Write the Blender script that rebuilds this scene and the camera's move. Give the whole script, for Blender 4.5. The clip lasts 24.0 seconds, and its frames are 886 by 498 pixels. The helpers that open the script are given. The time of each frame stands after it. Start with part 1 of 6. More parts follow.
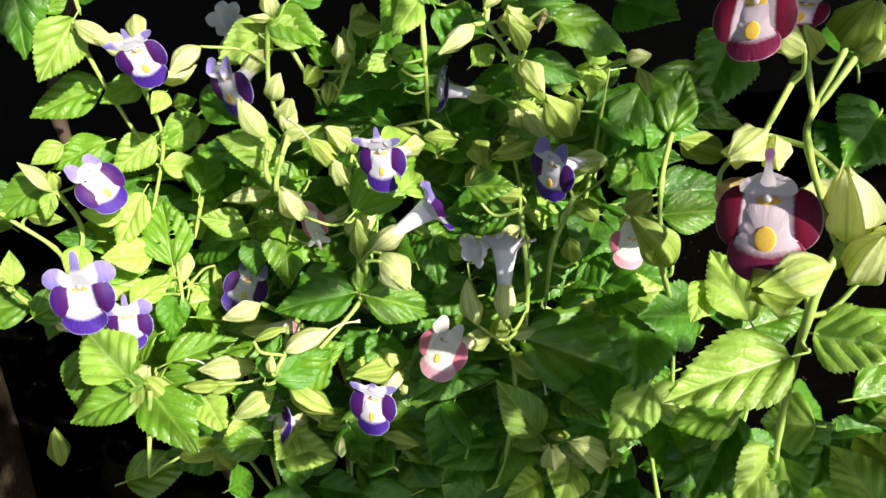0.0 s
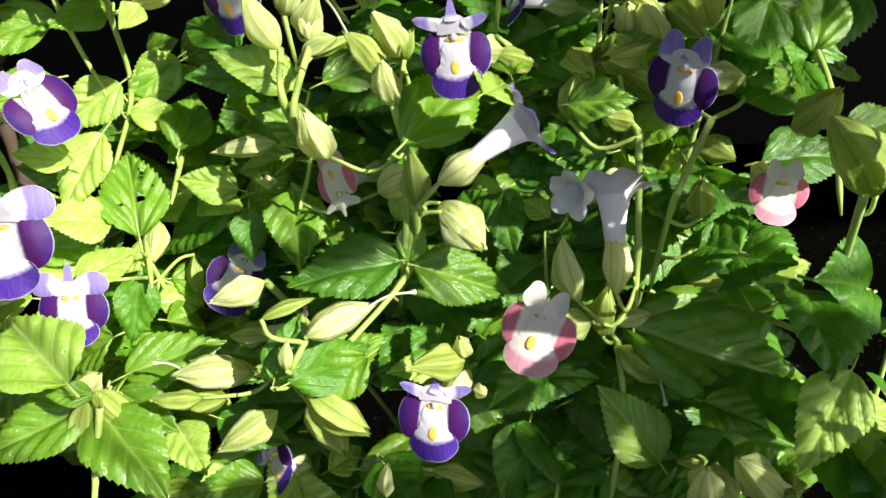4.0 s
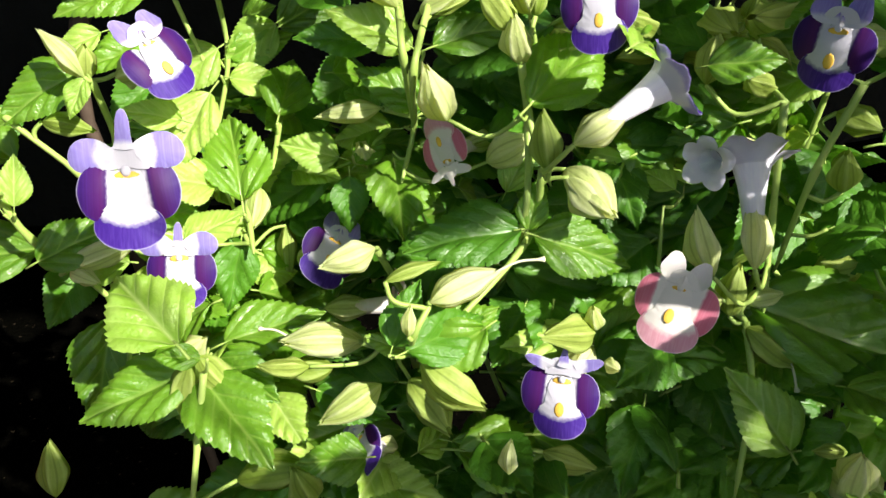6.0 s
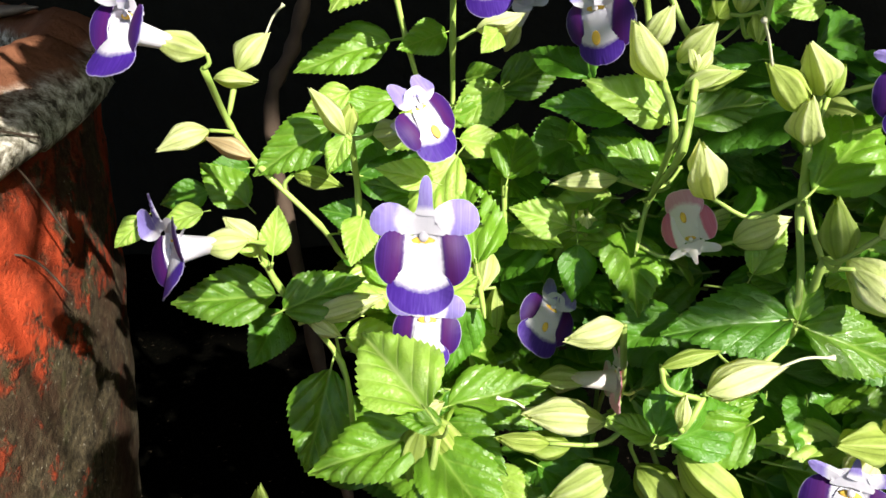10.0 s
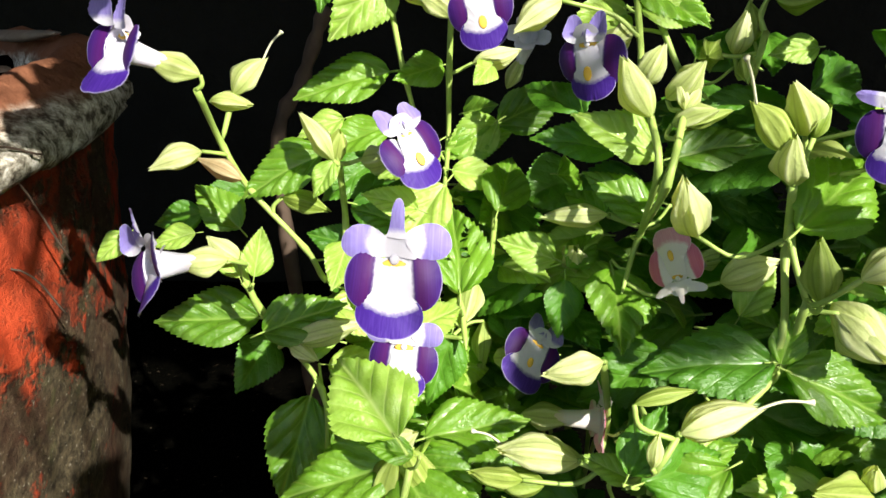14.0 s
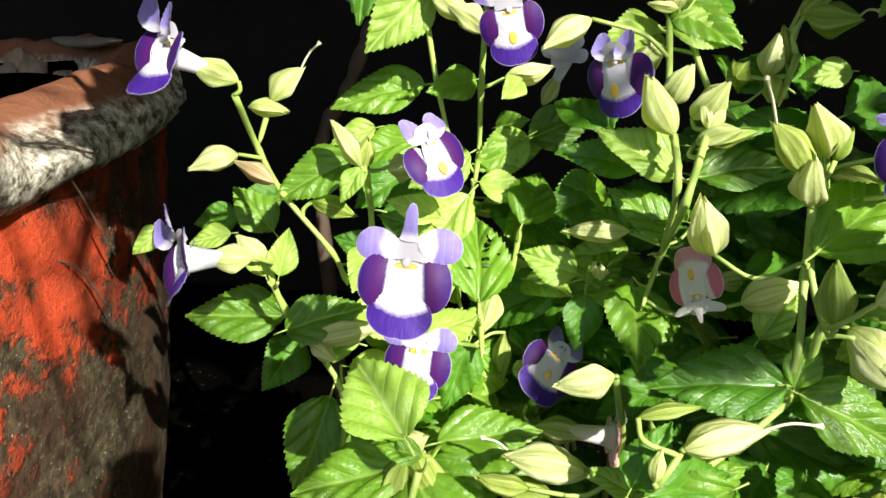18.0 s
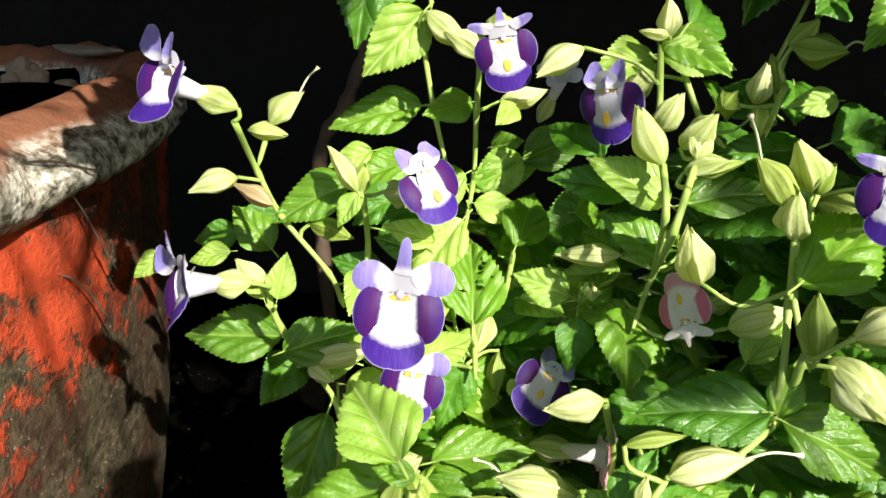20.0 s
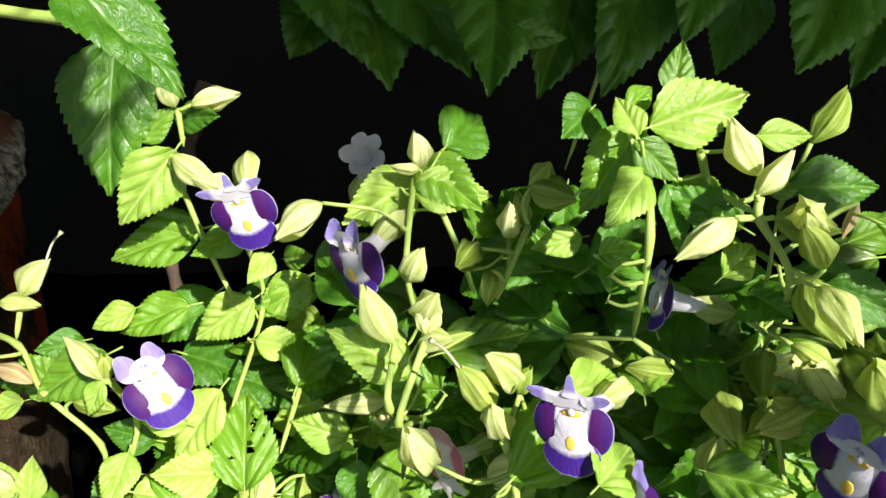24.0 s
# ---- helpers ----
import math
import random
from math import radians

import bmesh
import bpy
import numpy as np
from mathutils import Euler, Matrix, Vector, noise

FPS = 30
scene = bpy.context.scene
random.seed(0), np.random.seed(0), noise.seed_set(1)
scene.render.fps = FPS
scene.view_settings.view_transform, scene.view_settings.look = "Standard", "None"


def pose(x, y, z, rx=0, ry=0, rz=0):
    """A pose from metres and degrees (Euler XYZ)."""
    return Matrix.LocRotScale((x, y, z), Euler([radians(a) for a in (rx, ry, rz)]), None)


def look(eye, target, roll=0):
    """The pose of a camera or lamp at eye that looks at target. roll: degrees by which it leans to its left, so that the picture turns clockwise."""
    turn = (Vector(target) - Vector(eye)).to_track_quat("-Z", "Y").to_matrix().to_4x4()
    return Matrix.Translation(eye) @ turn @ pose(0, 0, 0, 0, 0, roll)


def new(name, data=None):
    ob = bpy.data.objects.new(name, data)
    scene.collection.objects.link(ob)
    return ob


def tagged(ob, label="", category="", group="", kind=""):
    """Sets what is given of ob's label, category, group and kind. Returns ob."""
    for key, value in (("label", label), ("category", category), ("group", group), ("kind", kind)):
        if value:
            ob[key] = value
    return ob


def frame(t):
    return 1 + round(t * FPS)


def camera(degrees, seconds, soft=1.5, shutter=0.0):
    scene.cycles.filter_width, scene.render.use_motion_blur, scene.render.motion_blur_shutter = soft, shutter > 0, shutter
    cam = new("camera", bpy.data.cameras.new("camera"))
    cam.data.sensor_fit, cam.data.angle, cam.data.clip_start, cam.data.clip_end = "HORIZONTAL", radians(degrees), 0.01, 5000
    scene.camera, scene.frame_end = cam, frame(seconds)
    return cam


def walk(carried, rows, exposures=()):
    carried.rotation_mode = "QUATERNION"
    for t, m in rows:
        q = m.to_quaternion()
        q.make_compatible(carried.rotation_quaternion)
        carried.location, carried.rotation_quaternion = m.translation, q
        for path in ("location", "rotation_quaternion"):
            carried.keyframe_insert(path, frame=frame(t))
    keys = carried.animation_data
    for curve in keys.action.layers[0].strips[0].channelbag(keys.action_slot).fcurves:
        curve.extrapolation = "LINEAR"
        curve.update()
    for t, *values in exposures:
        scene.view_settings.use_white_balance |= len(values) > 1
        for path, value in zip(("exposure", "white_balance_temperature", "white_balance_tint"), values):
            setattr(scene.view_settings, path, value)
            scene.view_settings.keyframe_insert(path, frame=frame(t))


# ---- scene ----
cam = camera(63.6, 24.0)
PATH = [
    (0, (0.057, 0.03, 0.48), (-0.117, 1.743, -0.538), -9.4),
    (0.5, (0.025, 0.04, 0.481), (-0.162, 1.749, -0.541), -9.9),
    (1, (-0.003, 0.054, 0.474), (-0.201, 1.77, -0.534), -9.5),
    (1.5, (-0.016, 0.064, 0.467), (-0.179, 1.803, -0.507), -9.1),
    (2, (-0.012, 0.071, 0.459), (-0.144, 1.812, -0.516), -9.1),
    (2.5, (-0.004, 0.072, 0.446), (-0.106, 1.82, -0.521), -8.6),
    (3, (0.009, 0.077, 0.434), (-0.068, 1.839, -0.509), -8.0),
    (3.5, (0.012, 0.08, 0.423), (-0.032, 1.872, -0.464), -7.6),
    (5.5, (0.008, 0.084, 0.391), (-0.054, 1.924, -0.391), -6.7),
    (6, (-0.014, 0.086, 0.402), (-0.137, 1.906, -0.419), -7.0),
    (6.5, (-0.042, 0.084, 0.414), (-0.246, 1.908, -0.38), -7.7),
    (7, (-0.063, 0.083, 0.419), (-0.325, 1.924, -0.319), -6.8),
    (7.5, (-0.067, 0.089, 0.43), (-0.368, 1.932, -0.285), -6.7),
    (8, (-0.07, 0.09, 0.426), (-0.406, 1.934, -0.272), -6.5),
    (8.5, (-0.064, 0.09, 0.416), (-0.439, 1.937, -0.252), -5.5),
    (9, (-0.062, 0.089, 0.415), (-0.448, 1.937, -0.246), -5.3),
    (9.5, (-0.058, 0.089, 0.412), (-0.434, 1.936, -0.257), -5.5),
    (11.5, (-0.055, 0.093, 0.409), (-0.438, 1.942, -0.248), -5.2),
    (12, (-0.055, 0.095, 0.411), (-0.446, 1.948, -0.232), -4.9),
    (12.5, (-0.055, 0.093, 0.408), (-0.479, 1.949, -0.205), -4.6),
    (13, (-0.052, 0.092, 0.406), (-0.461, 1.959, -0.184), -3.9),
    (13.5, (-0.047, 0.091, 0.406), (-0.463, 1.967, -0.147), -3.6),
    (14, (-0.047, 0.091, 0.406), (-0.468, 1.965, -0.153), -3.5),
    (14.5, (-0.046, 0.093, 0.406), (-0.477, 1.963, -0.156), -3.3),
    (15, (-0.05, 0.093, 0.411), (-0.495, 1.967, -0.129), -3.4),
    (15.5, (-0.045, 0.093, 0.411), (-0.52, 1.963, -0.117), -3.1),
    (16, (-0.038, 0.095, 0.408), (-0.545, 1.96, -0.108), -2.7),
    (16.5, (-0.033, 0.096, 0.408), (-0.546, 1.964, -0.092), -2.2),
    (17, (-0.036, 0.093, 0.405), (-0.566, 1.955, -0.096), -2.1),
    (17.5, (-0.039, 0.09, 0.404), (-0.583, 1.946, -0.104), -2.1),
    (19.5, (-0.036, 0.086, 0.408), (-0.583, 1.944, -0.088), -1.6),
    (20, (-0.036, 0.086, 0.413), (-0.583, 1.94, -0.098), -1.7),
    (20.5, (-0.031, 0.087, 0.423), (-0.586, 1.925, -0.138), -2.6),
    (21, (-0.02, 0.09, 0.415), (-0.554, 1.943, -0.116), -2.2),
    (21.5, (-0.01, 0.091, 0.413), (-0.523, 1.948, -0.123), -2.5),
    (22, (0.002, 0.093, 0.414), (-0.502, 1.956, -0.114), -2.7),
    (22.5, (0.022, 0.105, 0.428), (-0.467, 1.97, -0.103), -3.8),
    (23, (0.022, 0.111, 0.458), (-0.426, 1.95, -0.188), -5.2),
    (23.5, (0.022, 0.126, 0.474), (-0.449, 1.955, -0.185), -6.7),
    (24, (0.027, 0.13, 0.476), (-0.436, 1.937, -0.246), -7.0),
]
walk(cam, [(t, look(eye, target, roll)) for t, eye, target, roll in PATH])

# ---- light ----
world = bpy.data.worlds.new("sky")
scene.world = world
world.use_nodes = True
wn = world.node_tree
sky = wn.nodes.new("ShaderNodeTexSky")
sky.sky_type, sky.sun_disc = "NISHITA", False
SUN = Vector((0.633, -0.591, 0.50)).normalized()
sky.sun_elevation = math.asin(SUN.z)
sky.sun_rotation = math.atan2(SUN.x, SUN.y)
wn.links.new(sky.outputs[0], wn.nodes["Background"].inputs[0])
wn.nodes["Background"].inputs[1].default_value = 0.075
sun = new("sun", bpy.data.lights.new("sun", "SUN"))
sun.data.energy, sun.data.angle, sun.data.color = 5.0, radians(0.53), (1.0, 0.95, 0.86)
sun.matrix_world = look(SUN * 5, (0, 0, 0))
scene.view_settings.exposure = 1.22


# ---- materials ----
class Mat:
    """A node material: self.n(type) adds a node, self.to(a, b) links two sockets."""

    def __init__(self, name, rough=0.5, spec=0.4):
        self.m = bpy.data.materials.new(name)
        self.m.use_nodes = True
        self.t = self.m.node_tree
        self.b = self.t.nodes["Principled BSDF"]
        self.b.inputs["Roughness"].default_value = rough
        self.b.inputs["Specular IOR Level"].default_value = spec

    def n(self, kind, **props):
        node = self.t.nodes.new("ShaderNode" + kind)
        for k, v in props.items():
            if k == "op":
                node.operation = v
            elif k == "blend":
                node.data_type, node.blend_type = "RGBA", v
        return node

    def to(self, a, b):
        self.t.links.new(a, b)

    def math(self, op, a, b=0.0, c=0.0):
        node = self.n("Math", op=op)
        for i, v in enumerate((a, b, c)):
            if isinstance(v, (int, float)):
                node.inputs[i].default_value = v
            else:
                self.to(v, node.inputs[i])
        return node.outputs[0]

    def mix(self, f, a, b, blend="MIX"):
        node = self.n("Mix", blend=blend)
        for i, v in ((0, f), (6, a), (7, b)):
            if isinstance(v, (int, float)):
                node.inputs[i].default_value = v
            elif isinstance(v, tuple):
                node.inputs[i].default_value = (*v, 1.0)
            else:
                self.to(v, node.inputs[i])
        return node.outputs[2]

    def ramp(self, f, *stops):
        node = self.n("ValToRGB")
        el = node.color_ramp.elements
        while len(el) < len(stops):
            el.new(0.5)
        for e, (p, c) in zip(el, stops):
            e.position = p
            e.color = (*c, 1.0) if isinstance(c, tuple) else (c, c, c, 1.0)
        self.to(f, node.inputs[0])
        return node.outputs[0]

    def noise(self, scale, detail=3.0, rough=0.55, coord="Object"):
        co = self.n("TexCoord")
        node = self.n("TexNoise")
        node.inputs["Scale"].default_value, node.inputs["Detail"].default_value = scale, detail
        node.inputs["Roughness"].default_value = rough
        self.to(co.outputs[coord], node.inputs["Vector"])
        return node.outputs[0]

    def bump(self, h, strength, dist):
        node = self.n("Bump")
        node.inputs["Strength"].default_value, node.inputs["Distance"].default_value = strength, dist
        self.to(h, node.inputs["Height"])
        self.to(node.outputs[0], self.b.inputs["Normal"])

    def color(self, c):
        self.to(c, self.b.inputs["Base Color"])

    def see_through(self, c, share):
        """Light that passes through a thin leaf or petal."""
        tr = self.n("BsdfTranslucent")
        self.to(c, tr.inputs[0])
        mx = self.n("MixShader")
        mx.inputs[0].default_value = share
        self.to(self.b.outputs[0], mx.inputs[1])
        self.to(tr.outputs[0], mx.inputs[2])
        self.to(mx.outputs[0], self.t.nodes["Material Output"].inputs[0])


def leaf_material(name, dark, light, vein, share=0.46, rough=0.40, spec=1.0):
    m = Mat(name, rough, spec)
    uv = m.n("UVMap")
    sep = m.n("SeparateXYZ")
    m.to(uv.outputs[0], sep.inputs[0])
    across = m.math("ABSOLUTE", m.math("SUBTRACT", sep.outputs[0], 0.5))
    along = sep.outputs[1]
    rnd = m.n("ObjectInfo").outputs["Random"]
    tone = m.math("ADD", m.math("MULTIPLY", rnd, 0.75), m.math("MULTIPLY", m.noise(7.0, 4.0), 0.45))
    base = m.ramp(tone, (0.1, dark), (0.95, light))
    ph = m.math("FRACT", m.math("MULTIPLY", m.math("ADD", m.math("SUBTRACT", along, m.math("MULTIPLY", m.math("POWER", across, 0.9), 0.95)), m.math("MULTIPLY", m.noise(3.0), 0.05)), 4.4))
    side = m.math("ABSOLUTE", m.math("SUBTRACT", ph, 0.5))
    lateral = m.ramp(side, (0.40, 0.0), (0.5, 0.85))
    mid = m.ramp(across, (0.0, 1.0), (0.035, 0.0))
    fade = m.ramp(across, (0.0, 1.0), (0.42, 0.1))
    veins = m.math("MAXIMUM", m.math("MULTIPLY", lateral, fade), mid)
    flush = m.ramp(m.noise(4.0, 3.0), (0.35, 0.0), (0.7, 0.5))
    col = m.mix(m.math("MULTIPLY", veins, 0.7), base, vein)
    col = m.mix(flush, col, tuple(0.5 * (a + b) for a, b in zip(light, vein)))
    specks = m.ramp(m.noise(55.0, 3.0, 0.6), (0.70, 0.0), (0.74, 0.5))
    col = m.mix(specks, col, tuple(0.5 * c for c in dark))
    m.color(col)
    m.to(m.ramp(m.noise(12.0, 4.0), (0.3, rough - 0.08), (0.7, rough + 0.12)), m.b.inputs["Roughness"])
    warm = m.mix(1.0, col, (1.35, 1.3, 0.5), "MULTIPLY")
    m.see_through(warm, share)
    hgt = m.math("ADD", m.math("MULTIPLY", veins, -1.0), m.math("MULTIPLY", m.noise(30.0, 3.0), 0.2))
    m.bump(hgt, 0.22, 0.03)
    return m.m


LEAF = leaf_material("leaf_green", (0.050, 0.165, 0.006), (0.17, 0.365, 0.018), (0.30, 0.45, 0.09), 0.44, 0.34, 0.8)
LEAF_YOUNG = leaf_material("leaf_young", (0.20, 0.39, 0.022), (0.39, 0.57, 0.085), (0.54, 0.66, 0.25), 0.40, 0.38, 0.7)
# leaf green darkened to stand in for shade on inner and background leaves
LEAF_DARK = leaf_material("leaf_shade", (0.030, 0.125, 0.006), (0.085, 0.25, 0.012), (0.14, 0.29, 0.04), 0.36, 0.40, 0.6)


def calyx_material(name, a, b, share=0.3):
    m = Mat(name, 0.5, 0.3)
    uv = m.n("UVMap")
    sep = m.n("SeparateXYZ")
    m.to(uv.outputs[0], sep.inputs[0])
    keel = m.math("ABSOLUTE", m.math("SUBTRACT", m.math("FRACT", m.math("MULTIPLY", m.math("SUBTRACT", sep.outputs[0], 0.1), 5.0)), 0.5))
    rnd = m.n("ObjectInfo").outputs["Random"]
    base = m.ramp(m.math("ADD", m.math("MULTIPLY", rnd, 0.7), m.math("MULTIPLY", m.noise(9.0), 0.45)), (0.1, a), (0.95, b))
    pale = m.ramp(keel, (0.30, 0.0), (0.46, 1.0))
    col = m.mix(m.math("MULTIPLY", pale, 0.35), base, tuple(min(0.82, c * 1.3 + 0.10) for c in b))
    green = m.ramp(sep.outputs[1], (0.0, 0.55), (0.35, 0.0))
    col = m.mix(green, col, a)
    seam = m.ramp(keel, (0.02, 0.45), (0.10, 0.0))
    col = m.mix(seam, col, tuple(c * 0.5 for c in a))
    thread = m.n("TexNoise")
    mp = m.n("Mapping")
    mp.inputs["Scale"].default_value = (60.0, 3.0, 1.0)
    thread.inputs["Scale"].default_value = 1.0
    m.to(uv.outputs[0], mp.inputs[0])
    m.to(mp.outputs[0], thread.inputs["Vector"])
    col = m.mix(m.math("MULTIPLY", m.ramp(thread.outputs[0], (0.45, 0.0), (0.7, 1.0)), 0.22), col, tuple(c * 0.7 for c in a))
    m.color(col)
    m.see_through(m.mix(1.0, col, (1.2, 1.15, 0.7), "MULTIPLY"), share)
    m.bump(m.math("ADD", m.noise(12.0), m.math("MULTIPLY", thread.outputs[0], 0.4)), 0.15, 0.02)
    return m.m


CALYX = calyx_material("calyx_pale", (0.42, 0.52, 0.13), (0.68, 0.73, 0.36), 0.4)
CALYX_GREEN = calyx_material("calyx_green", (0.20, 0.31, 0.03), (0.40, 0.49, 0.11), 0.4)
CALYX_DRY = calyx_material("calyx_dry", (0.42, 0.30, 0.14), (0.60, 0.48, 0.26))


def stem_material(name, a, b):
    m = Mat(name, 0.5, 0.35)
    m.color(m.mix(m.noise(40.0, 4.0), a, b))
    m.bump(m.noise(300.0), 0.2, 0.0004)
    return m.m


STEM = stem_material("stem_green", (0.20, 0.32, 0.05), (0.38, 0.48, 0.13))
STYLE = stem_material("style_pale", (0.45, 0.45, 0.28), (0.65, 0.62, 0.45))
PETIOLE = STEM


def petal_material(name, white, deep, edge, start, share=0.3, blush=0.0):
    """Petals run from white at the throat (v = 0) to a deep blotch with a thin pale rim (v = 1)."""
    m = Mat(name, 0.55, 0.25)
    uv = m.n("UVMap")
    sep = m.n("SeparateXYZ")
    m.to(uv.outputs[0], sep.inputs[0])
    wob = m.math("MULTIPLY", m.math("SUBTRACT", m.noise(900.0, 3.0), 0.5), 0.10)
    v = m.math("ADD", sep.outputs[1], wob)
    inner = m.ramp(v, (start, 0.0), (start + 0.1, 1.0))
    streak = m.n("TexNoise")
    streak.inputs["Scale"].default_value = 3.0
    mp = m.n("Mapping")
    mp.inputs["Scale"].default_value = (14.0, 1.2, 1.0)
    m.to(uv.outputs[0], mp.inputs[0])
    m.to(mp.outputs[0], streak.inputs["Vector"])
    col = m.mix(inner, white, deep)
    col = m.mix(m.math("MULTIPLY", m.ramp(streak.outputs[0], (0.4, 0.0), (0.7, 1.0)), m.math("MULTIPLY", inner, 0.3)), col, edge)
    plum = m.ramp(v, (start + 0.02, 0.0), (start + 0.22, blush), (0.9, 0.0))
    col = m.mix(plum, col, (deep[0] * 2.2, deep[1] * 0.8, deep[2] * 0.75))
    rim = m.ramp(sep.outputs[1], (0.955, 0.0), (0.99, 0.65))
    col = m.mix(rim, col, tuple(0.5 * a + 0.42 for a in edge))
    m.color(col)
    m.see_through(col, share)
    m.bump(m.math("ADD", m.math("MULTIPLY", streak.outputs[0], 0.5), m.noise(250.0)), 0.12, 0.0006)
    return m.m


WHITE, LAV = (0.64, 0.62, 0.69), (0.50, 0.47, 0.74)
PURPLE = {
    "lobe": petal_material("petal_purple", WHITE, (0.036, 0.008, 0.125), (0.085, 0.028, 0.28), 0.14, blush=0.75),
    "lower": petal_material("petal_purple_lower", WHITE, (0.05, 0.015, 0.23), (0.13, 0.055, 0.42), 0.55),
    "lip": petal_material("petal_lavender", WHITE, (0.24, 0.19, 0.50), (0.42, 0.38, 0.72), 0.31),
    "white": petal_material("petal_white", WHITE, WHITE, LAV, 0.9),
    "back": petal_material("petal_outside", WHITE, (0.42, 0.38, 0.66), (0.30, 0.20, 0.58), 0.55),
    "tube": petal_material("tube_white", (0.72, 0.66, 0.66), (0.78, 0.76, 0.84), (0.6, 0.58, 0.78), 0.3),
}
PINK = {
    "lobe": petal_material("petal_pink", (0.78, 0.74, 0.70), (0.60, 0.16, 0.24), (0.72, 0.36, 0.44), 0.36),
    "lower": petal_material("petal_pink_lower", (0.78, 0.74, 0.70), (0.66, 0.32, 0.40), (0.8, 0.58, 0.64), 0.62),
    "lip": petal_material("petal_pink_white", (0.78, 0.74, 0.70), (0.80, 0.76, 0.74), (0.8, 0.66, 0.68), 0.4),
    "white": petal_material("petal_cream", (0.78, 0.74, 0.70), (0.78, 0.74, 0.70), (0.78, 0.7, 0.68), 0.9),
    "back": petal_material("petal_pink_outside", (0.78, 0.74, 0.70), (0.74, 0.52, 0.56), (0.78, 0.6, 0.64), 0.5),
    "tube": petal_material("tube_cream", (0.7, 0.62, 0.42), (0.78, 0.74, 0.70), (0.78, 0.6, 0.6), 0.3),
}
MAROON = {
    "lobe": petal_material("petal_maroon", (0.76, 0.62, 0.70), (0.13, 0.008, 0.035), (0.26, 0.03, 0.10), 0.26, blush=0.5),
    "lower": petal_material("petal_maroon_lower", (0.76, 0.62, 0.70), (0.20, 0.015, 0.06), (0.36, 0.05, 0.14), 0.56),
    "lip": petal_material("petal_mauve", (0.76, 0.68, 0.72), (0.52, 0.22, 0.48), (0.6, 0.25, 0.55), 0.5),
    "white": petal_material("petal_blush", (0.78, 0.70, 0.74), (0.78, 0.70, 0.74), (0.78, 0.6, 0.68), 0.9),
    "back": petal_material("petal_maroon_outside", (0.76, 0.66, 0.70), (0.45, 0.16, 0.28), (0.5, 0.2, 0.36), 0.4),
    "tube": petal_material("tube_mauve", (0.72, 0.62, 0.62), (0.76, 0.66, 0.72), (0.6, 0.4, 0.55), 0.3),
}
FADED = petal_material("petal_faded", WHITE, (0.70, 0.67, 0.76), (0.50, 0.46, 0.72), 0.6)
PALE = {"lobe": FADED, "lower": FADED, "lip": FADED, "back": FADED, "white": PURPLE["white"], "tube": PURPLE["tube"]}
m = Mat("nectar_yellow", 0.6, 0.2)
m.color(m.mix(m.noise(900.0), (0.62, 0.32, 0.03), (0.78, 0.54, 0.10)))
YELLOW = m.m

# upward shear of the planter, set so its rim slope fits the camera's view
LEAN = 0.11
m = Mat("red_paint_crumbling", 0.8, 0.15)
co = m.n("TexCoord")
sep = m.n("SeparateXYZ")
m.to(co.outputs["Object"], sep.inputs[0])
worn = m.math("ADD", m.math("ADD", m.math("MULTIPLY", m.noise(13.0, 8.0, 0.7), 0.75), m.math("MULTIPLY", m.noise(70.0, 6.0, 0.7), 0.25)), m.math("MULTIPLY", m.math("SUBTRACT", 0.315, sep.outputs[2]), 0.9))
patch = m.ramp(worn, (0.465, 0.0), (0.51, 1.0))
red = m.mix(m.noise(60.0, 6.0), (0.38, 0.038, 0.012), (0.55, 0.085, 0.028))
bare = m.mix(m.ramp(m.noise(160.0, 6.0, 0.75), (0.38, 0.0), (0.62, 1.0)), (0.020, 0.016, 0.009), (0.11, 0.086, 0.048))
moss = m.ramp(m.noise(34.0, 6.0, 0.6), (0.58, 0.0), (0.68, 0.7))
col = m.mix(patch, red, bare)
col = m.mix(m.math("MULTIPLY", moss, patch), col, (0.045, 0.055, 0.016))
grit = m.ramp(m.noise(420.0, 3.0, 0.6), (0.64, 0.0), (0.70, 0.8))
col = m.mix(m.math("MULTIPLY", grit, patch), col, (0.42, 0.38, 0.30))
grime = m.ramp(m.noise(16.0, 7.0, 0.65), (0.44, 0.0), (0.62, 0.8))
col = m.mix(grime, col, (0.05, 0.022, 0.012))
m.color(col)
m.bump(m.math("ADD", m.math("MULTIPLY", patch, -0.6), m.noise(140.0, 8.0, 0.7)), 0.9, 0.004)
RED = m.m

m = Mat("pot_rim_weathered", 0.85, 0.1)
co = m.n("TexCoord")
sep = m.n("SeparateXYZ")
m.to(co.outputs["Object"], sep.inputs[0])
crust = m.ramp(m.noise(150.0, 8.0, 0.75), (0.40, (0.06, 0.05, 0.035)), (0.50, (0.34, 0.31, 0.24)), (0.62, (0.74, 0.71, 0.62)))
clay = m.mix(m.noise(45.0, 6.0), (0.12, 0.042, 0.022), (0.24, 0.105, 0.055))
m.color(m.mix(m.ramp(m.math("ADD", m.math("SUBTRACT", sep.outputs[2], m.math("MULTIPLY", m.math("SUBTRACT", sep.outputs[1], 0.06), LEAN * 1.06)), m.math("MULTIPLY", m.noise(30.0, 5.0), 0.016)), (0.386, 0.0), (0.394, 1.0)), crust, clay))
m.bump(m.noise(160.0, 6.0, 0.65), 0.7, 0.003)
RIM = m.m

